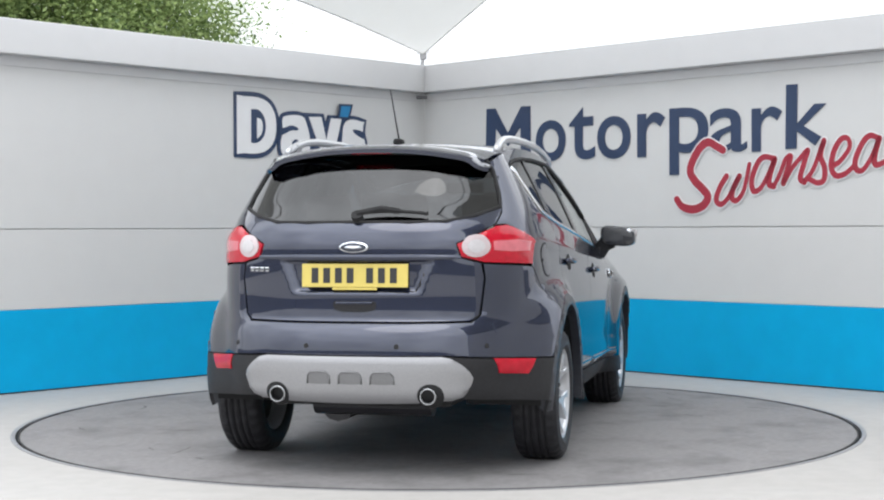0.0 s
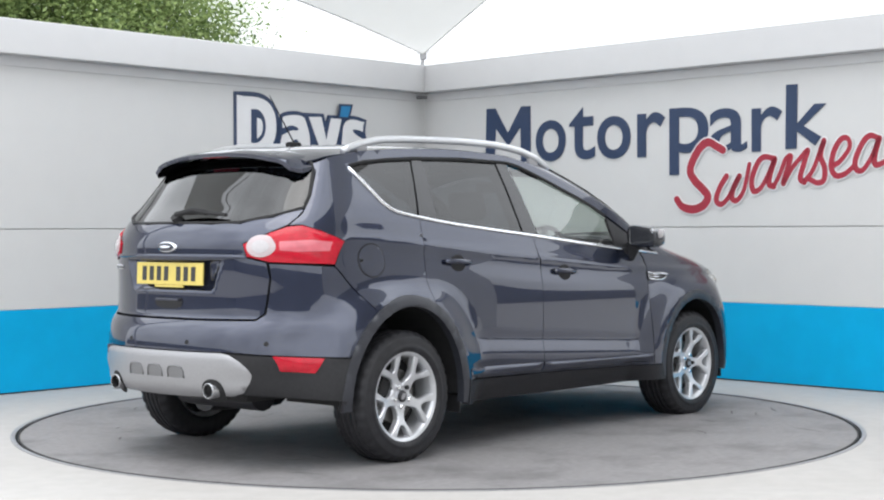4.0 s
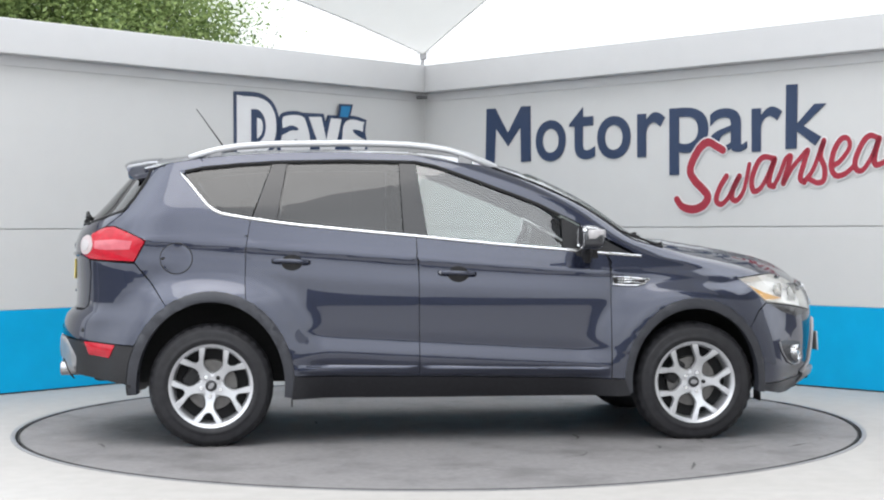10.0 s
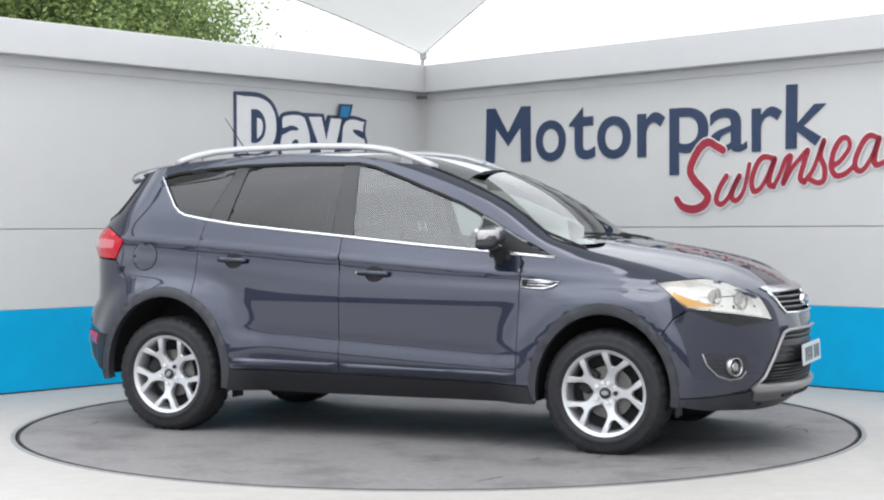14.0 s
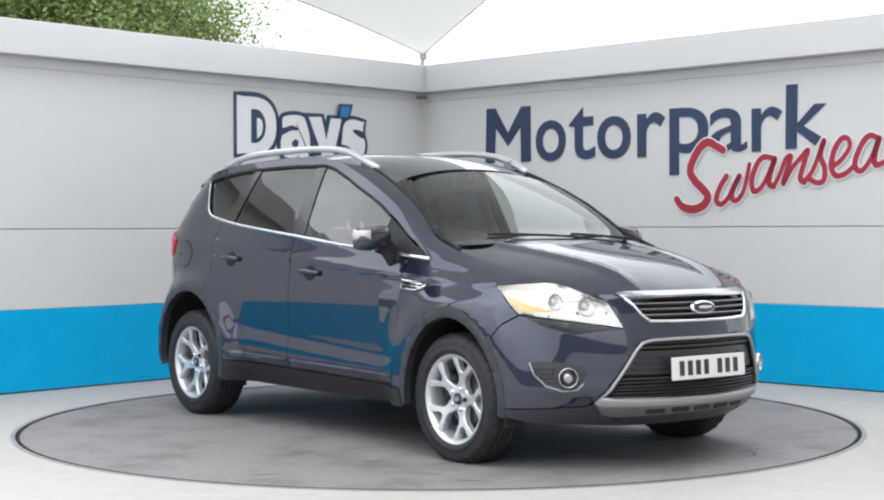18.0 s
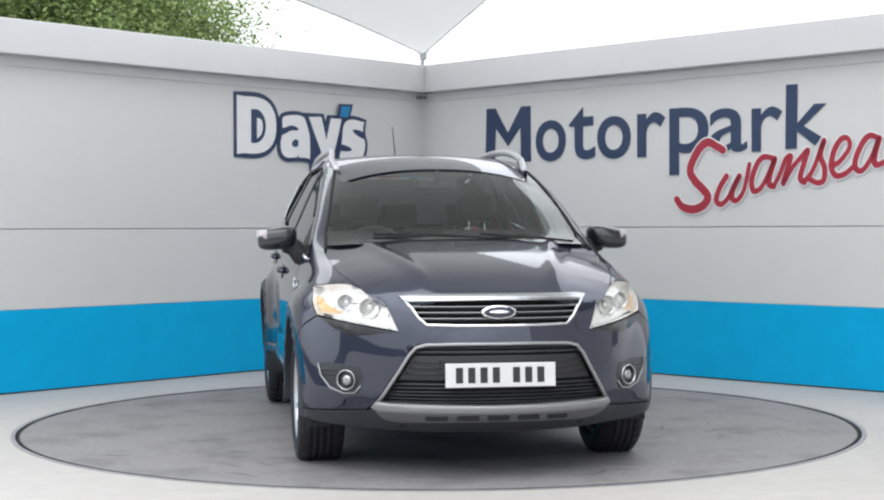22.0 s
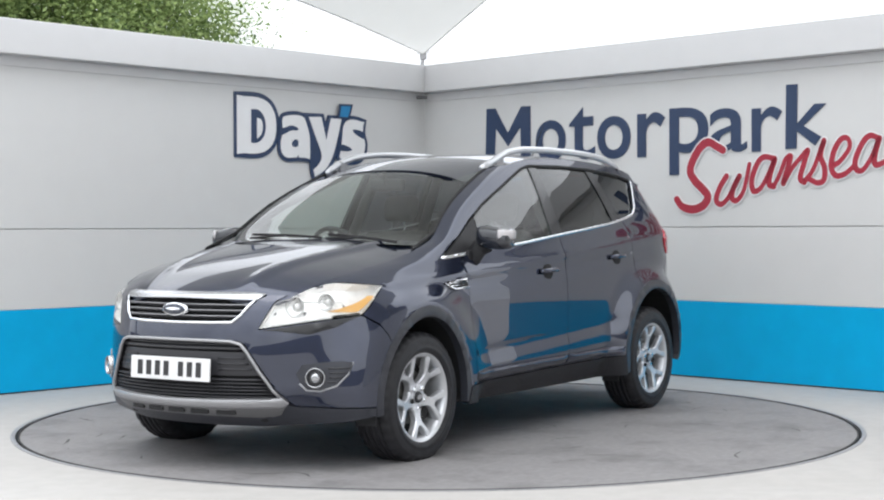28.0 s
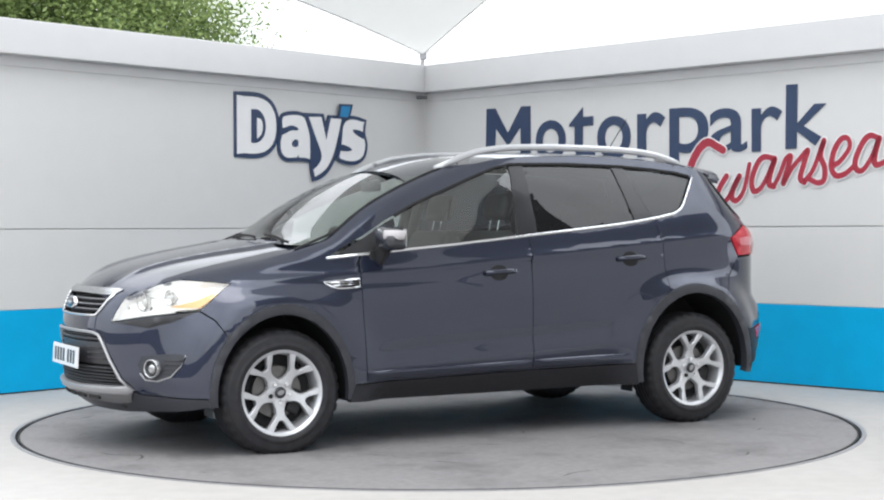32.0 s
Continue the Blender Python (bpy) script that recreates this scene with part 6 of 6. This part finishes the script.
        # flat patch in the shaded satin stands for the hollow's shade
        link("skid_pocket", sheet(dense(ring), body_point, lift=0.0135, thick=0.004, gap=0.0, edge=0.0008, cell=0.03), M_SATINSHADE, C, "darker patch painted as the shade of a pocket in the skid plate")
        bm = bmesh.new()
        lip = []
        for b, z in pocket[:-1]:
            q = skin("r", abs(b), z, 0.0135)
            q.y = b
            lip.append(q)
        tube(bm, lip, 0.0045, 6)
        # the rim of the hollow is darkened the same way
        part("skid_rib", bm, M_SATINSHADE, C, "pressed edge in the skid plate with shade in its colour", smooth=True)
    for y in (-0.62, -0.22, 0.22, 0.62):
        q = skin("r", abs(y), 0.632, 0.001)
        n = skin_normal(body_point, round_at("r", abs(y), 0.632), 0.632)
        if y < 0:
            q.y, n.y = -q.y, -n.y
        bm = bmesh.new()
        ellipse_disc(bm, q, n, 0.012, 0.012, 0.004, 16)
        part("parking_sensor", bm, M_BLACK, C, "small black parking sensor")


build_rear()


# ---------------------------------------------------------------- car: side details, roof
def build_sides():
    C = CAR
    for sgn in (1, -1):
        def S(x, z, lift=0.0):
            q = skin("s", x, z, lift)
            return Vector((q.x, q.y * sgn, q.z))

        for x, z, dr in ((-0.905, 1.008, 0.0), (0.005, 0.944, 0.0)):
            # black oval on the door skin paints the shade of the handle's hollow
            ring = [("s", x + 0.005 + 0.058 * math.cos(t * math.pi / 10), z + 0.044 * math.sin(t * math.pi / 10)) for t in range(20)]
            tb = sheet(dense(ring), body_point, lift=0.004, thick=0.006, gap=0.0, edge=0.002, cell=0.02)
            link("handle_cup", tb if sgn > 0 else flipped(tb), M_BLACK, C, "black patch painted as the shade in the handle recess")
            bm = bmesh.new()
            pts = [S(x + dx, z + 0.004 - dx * 0.04, l) for dx, l in ((-0.100, 0.004), (-0.085, 0.022), (-0.05, 0.032), (0.0, 0.035), (0.05, 0.032), (0.085, 0.022), (0.100, 0.004))]
            tube(bm, pts, (0.009, 0.0135), 10)
            hd = part("door_handle", bm, M_PAINT, C, "painted door handle", smooth=True)
            if x > -0.5:
                bm = bmesh.new()
                ellipse_disc(bm, S(x - 0.092, z + 0.008, 0.022), S(x, z, 1) - S(x, z), 0.011, 0.009, 0.003, 16)
                part("lock_cap", bm, M_SATIN, hd, "silver lock cap")
        # wing vent
        base = [("s", 0.872, 0.930), ("s", 1.085, 0.912), ("s", 1.06, 0.893), ("s", 1.005, 0.876), ("s", 0.872, 0.882)]
        tb = sheet(dense(base), body_point, lift=0.003, thick=0.006, gap=0.0)
        vent = link("wing_vent", tb if sgn > 0 else flipped(tb), M_BLACK, C, "chrome-rimmed wing vent")
        bm = bmesh.new()
        tube(bm, [S(x, z, 0.006) for x, z in ((0.875, 0.928), (0.98, 0.922), (1.083, 0.912), (1.05, 0.889), (1.005, 0.877), (0.94, 0.879), (0.875, 0.884))], 0.0055, 8, closed=True)
        part("vent_rim", bm, M_CHROME, vent, "chrome rim", smooth=True)
        for z in (0.913, 0.898):
            bm = bmesh.new()
            tube(bm, [S(0.90, z, 0.006), S(0.98, z - 0.002, 0.006), S(1.05 if z > 0.9 else 1.03, z - 0.005, 0.005)], (0.005, 0.0038), 8)
            part("vent_slat", bm, M_CHROME, vent, smooth=True)
        # door mirror
        mr = new("door_mirror")
        mr.parent = C
        mr["label"] = "gloss black door mirror on a black foot"
        bm = bmesh.new()
        bmesh.ops.create_uvsphere(bm, u_segments=28, v_segments=18, radius=1)
        for v in bm.verts:
            x, y, z = v.co
            sq = lambda t: math.copysign(abs(t) ** 0.62, t)
            px, py, pz = sq(x), sq(y), sq(z)
            if px < -0.35:
                px = -0.35 - (abs(px) - 0.35) * 0.15
            k = 1 - 0.16 * (py + 1) / 2
            v.co = Vector((0.715 + 0.085 * px, sgn * (0.938 + 0.108 * py + 0.012 * px), 1.146 + 0.068 * pz * k - 0.012 * py))
        part("mirror_shell", bm, M_MIRRORBLACK, mr, smooth=True)
        bm = bmesh.new()
        box(bm, 0.684, sgn * 0.940, 1.146, 0.008, 0.175, 0.100, 0.012)
        part("mirror_glass", bm, M_CHROME, mr, "silvered mirror glass")
        bm = bmesh.new()
        tube(bm, [Vector((0.735, sgn * 0.80, 1.030)), Vector((0.735, sgn * 0.822, 1.062)), Vector((0.73, sgn * 0.85, 1.098)), Vector((0.722, sgn * 0.895, 1.118))], (0.030, 0.050), 12)
        box(bm, 0.735, sgn * 0.806, 1.035, 0.13, 0.03, 0.09, 0.012)
        part("mirror_foot", bm, M_CLAD, mr, "black mirror foot", smooth=False)
        bm = bmesh.new()
        tube(bm, [Vector((0.797, sgn * 1.000, 1.166)), Vector((0.772, sgn * 1.030, 1.166)), Vector((0.738, sgn * 1.046, 1.165)), Vector((0.70, sgn * 1.048, 1.163))], (0.010, 0.026), 10)
        part("side_indicator", bm, M_PALELENS, mr, "pale indicator lens", smooth=True)
        # roof rail
        rail = [(-1.47, 1.590), (-1.42, 1.612), (-1.32, 1.640), (-1.196, 1.662), (-1.03, 1.674), (-0.878, 1.679), (-0.559, 1.684), (-0.35, 1.680), (-0.241, 1.676), (-0.13, 1.665), (-0.019, 1.648), (0.10, 1.612), (0.20, 1.572), (0.255, 1.545)]
        bm = bmesh.new()
        pts = []
        for x, z in rail:
            yy = half_width(min(x, 0.1), spline(K_GUT, min(x, 0.1))) - 0.035 - max(0, x - 0.1) * 0.12
            pts.append(Vector((x, sgn * yy, z)))
        for q in pts:
            q.z -= 0.006
        tube(bm, pts, (0.018, 0.0205), 10)
        rr = part("roof_rail", bm, M_ALLOY, C, "satin silver roof rail", smooth=True)
        for x0, x1 in ((-1.37, -1.29), (0.04, 0.12)):
            bm = bmesh.new()
            xs = (x0 + x1) / 2
            zt = spline([(a, b) for a, b in rail], xs)
            yy = half_width(min(xs, 0.1), spline(K_GUT, min(xs, 0.1))) - 0.038
            zb = roof_point(xs, yy).z
            box(bm, xs, sgn * yy, (zt + zb) / 2 - 0.005, (x1 - x0), 0.026, max(zt - zb, 0.02) + 0.01, 0.006)
            part("rail_foot", bm, M_SATIN, rr)
    # fuel flap on the right side only
    ring_o = [("s", -1.525 + 0.090 * math.cos(t * math.pi / 16), 1.030 + 0.086 * math.sin(t * math.pi / 16)) for t in range(32)]
    tb = sheet(dense(ring_o), body_point, lift=0.0022, thick=0.003, gap=0.0, edge=0.0005, cell=0.02)
    gap_ring = link("fuel_flap_gap", flipped(tb), M_BLACK, C, "dark gap round the fuel flap")
    ring_i = [("s", -1.525 + 0.0845 * math.cos(t * math.pi / 16), 1.030 + 0.0805 * math.sin(t * math.pi / 16)) for t in range(32)]
    tb = sheet(dense(ring_i), body_point, lift=0.0036, thick=0.002, gap=0.0, edge=0.0008, cell=0.02)
    flap = link("fuel_flap", flipped(tb), M_PAINT, C, "round painted fuel flap")
    # black disc on the flap paints the shade of its finger hollow
    q = skin("s", -1.595, 1.028, 0.004)
    bm = bmesh.new()
    ellipse_disc(bm, Vector((q.x, -q.y, q.z)), Vector((0, -1, 0)), 0.012, 0.010, 0.002, 16)
    part("finger_recess", bm, M_BLACK, flap)
    # aerial
    bm = bmesh.new()
    box(bm, -1.29, 0.0, 1.645, 0.09, 0.045, 0.035, 0.012)
    a = part("aerial", bm, M_BLACK, C, "black roof aerial")
    bm = bmesh.new()
    rod(bm, (-1.285, 0, 1.655), (-1.465, 0, 1.905), 0.0045, 0.0022, 8)
    part("aerial_rod", bm, M_BLACK, a)


build_sides()


# ---------------------------------------------------------------- car: cabin
def build_cabin():
    C = CAR
    half = [(0.10, 0.0), (0.08, 0.30), (0.0, 0.50), (-0.2, 0.53), (-0.8, 0.54), (-1.3, 0.52), (-1.66, 0.48), (-1.66, 0.0)]
    full = half + [(x, -y) for x, y in reversed(half) if y > 0.001]
    link("headliner", sheet(dense(full), roof_point, lift=-0.035, thick=0.0, cell=0.12, gap=0.0), M_HEADLINER, C, "pale cloth headliner")
    bm = bmesh.new()
    box(bm, 0.80, 0, 0.93, 0.46, 1.42, 0.26, 0.07, seg=3)
    box(bm, 0.62, -0.36, 1.045, 0.26, 0.40, 0.10, 0.04, seg=3)
    part("dashboard", bm, M_TRIMGREY, C, "dark grey dashboard", smooth=False)
    bm = bmesh.new()
    box(bm, 0.3, 0, 0.70, 0.9, 0.24, 0.26, 0.05)
    part("centre_console", bm, M_TRIMGREY, C)
    sw = new("steering_wheel")
    sw.parent = C
    sw["label"] = "black three-spoke steering wheel"
    m = Matrix.Translation((0.40, -0.37, 1.035)) @ Matrix.Rotation(radians(-66), 4, "Y")
    bm = bmesh.new()
    pts = [m @ Vector((0.182 * math.cos(t * math.pi / 18), 0.182 * math.sin(t * math.pi / 18), 0)) for t in range(36)]
    tube(bm, pts, 0.015, 8, closed=True)
    part("wheel_ring", bm, M_GRILLE, sw, smooth=True)
    bm = bmesh.new()
    for a in (0, 180, 270):
        d = Vector((math.cos(radians(a)), math.sin(radians(a)), 0))
        rod(bm, m @ (d * 0.03), m @ (d * 0.18), 0.016)
    bmesh.ops.create_cone(bm, cap_ends=True, segments=24, radius1=0.075, radius2=0.06, depth=0.05, matrix=m)
    part("wheel_boss", bm, M_GRILLE, sw)
    bm = bmesh.new()
    rod(bm, m @ Vector((0, 0, -0.02)), m @ Vector((0, 0, -0.3)), 0.03)
    part("column", bm, M_TRIMGREY, sw)

    def seat(x, y, w, high):
        s = new("seat")
        s.parent = C
        s["label"] = "dark cloth seat with a headrest"
        bm = bmesh.new()
        box(bm, x + 0.24, y, 0.60, 0.50, w, 0.16, 0.06, seg=3)
        part("cushion", bm, M_SEAT, s, smooth=True)
        lean = Matrix.Rotation(radians(-16), 4, "Y")
        bm = bmesh.new()
        box(bm, x - 0.06, y, 0.90, 0.14, w, high, 0.06, lean, seg=3)
        part("backrest", bm, M_SEAT, s, smooth=True)
        top = Vector((x - 0.06, y, 0.90)) + lean.to_3x3() @ Vector((0, 0, high / 2))
        bm = bmesh.new()
        for dy in (-0.05, 0.05):
            rod(bm, top + Vector((0.01, dy, -0.02)), top + Vector((-0.02, dy, 0.10)), 0.006)
        part("headrest_post", bm, M_CHROME, s, "chrome headrest posts")
        bm = bmesh.new()
        box(bm, top.x - 0.03, y, top.z + 0.145, 0.09, 0.25, 0.17, 0.045, lean, seg=3)
        part("headrest", bm, M_SEAT, s, smooth=True)

    for y in (-0.37, 0.37):
        seat(-0.10, y, 0.50, 0.58)
    for y in (-0.43, 0.0, 0.43):
        seat(-0.98, y, 0.42, 0.50)
    bm = bmesh.new()
    box(bm, -1.66, 0, 1.12, 0.66, 1.16, 0.02, 0.006)
    part("parcel_shelf", bm, M_TRIMGREY, C, "dark parcel shelf")
    bm = bmesh.new()
    box(bm, 0.40, 0, 1.455, 0.035, 0.24, 0.07, 0.015)
    rod(bm, (0.41, 0, 1.46), (0.44, 0, 1.53), 0.012)
    part("interior_mirror", bm, M_GRILLE, C, "black interior mirror")
    for sgn in (1, -1):
        for x0, z0, x1, z1 in ((-0.24, 1.10, -0.26, 1.56), (-1.05, 1.15, -0.98, 1.56)):
            bm = bmesh.new()
            a, b = skin("s", x0, z0, -0.06), skin("s", x1, z1, -0.06)
            a.y, b.y = a.y * sgn, b.y * sgn
            rod(bm, a, b, 0.035)
            part("pillar_lining", bm, M_TRIMGREY, C)


build_cabin()


def fit_body(scale):
    """Brings the body, drawn a little small, to its true size about the wheel axles' height."""
    grow = Matrix.Translation((0, 0, 0.34)) @ Matrix.Scale(scale, 4) @ Matrix.Translation((0, 0, -0.34))
    for ob in CAR.children_recursive:
        chain = {ob.name.split(".")[0], ob.parent.name.split(".")[0]}
        if ob.parent.parent:
            chain.add(ob.parent.parent.name.split(".")[0])
        if ob.type == "MESH" and "wheel" not in chain:
            ob.data.transform(grow)


fit_body(1.0065)


# ---------------------------------------------------------------- motion
def motions():
    """The deck turns at an even rate and carries the car with it."""
    rows_car, rows_deck = [], []
    for i in range(17):
        t = 2.0 * i
        a = 77.2247 - 7.1653 * t
        c, s = math.cos(radians(a)), math.sin(radians(a))
        rows_car.append((t, pose(0.0072 * c + 0.0832 * s, 0.0072 * s - 0.0832 * c, -0.0145, 0, 0.25, a)))
        rows_deck.append((t, pose(TC.x, TC.y, 0, 0, 0, a)))
    walk(CAR, rows_car)
    walk(TURNTABLE, rows_deck)


motions()
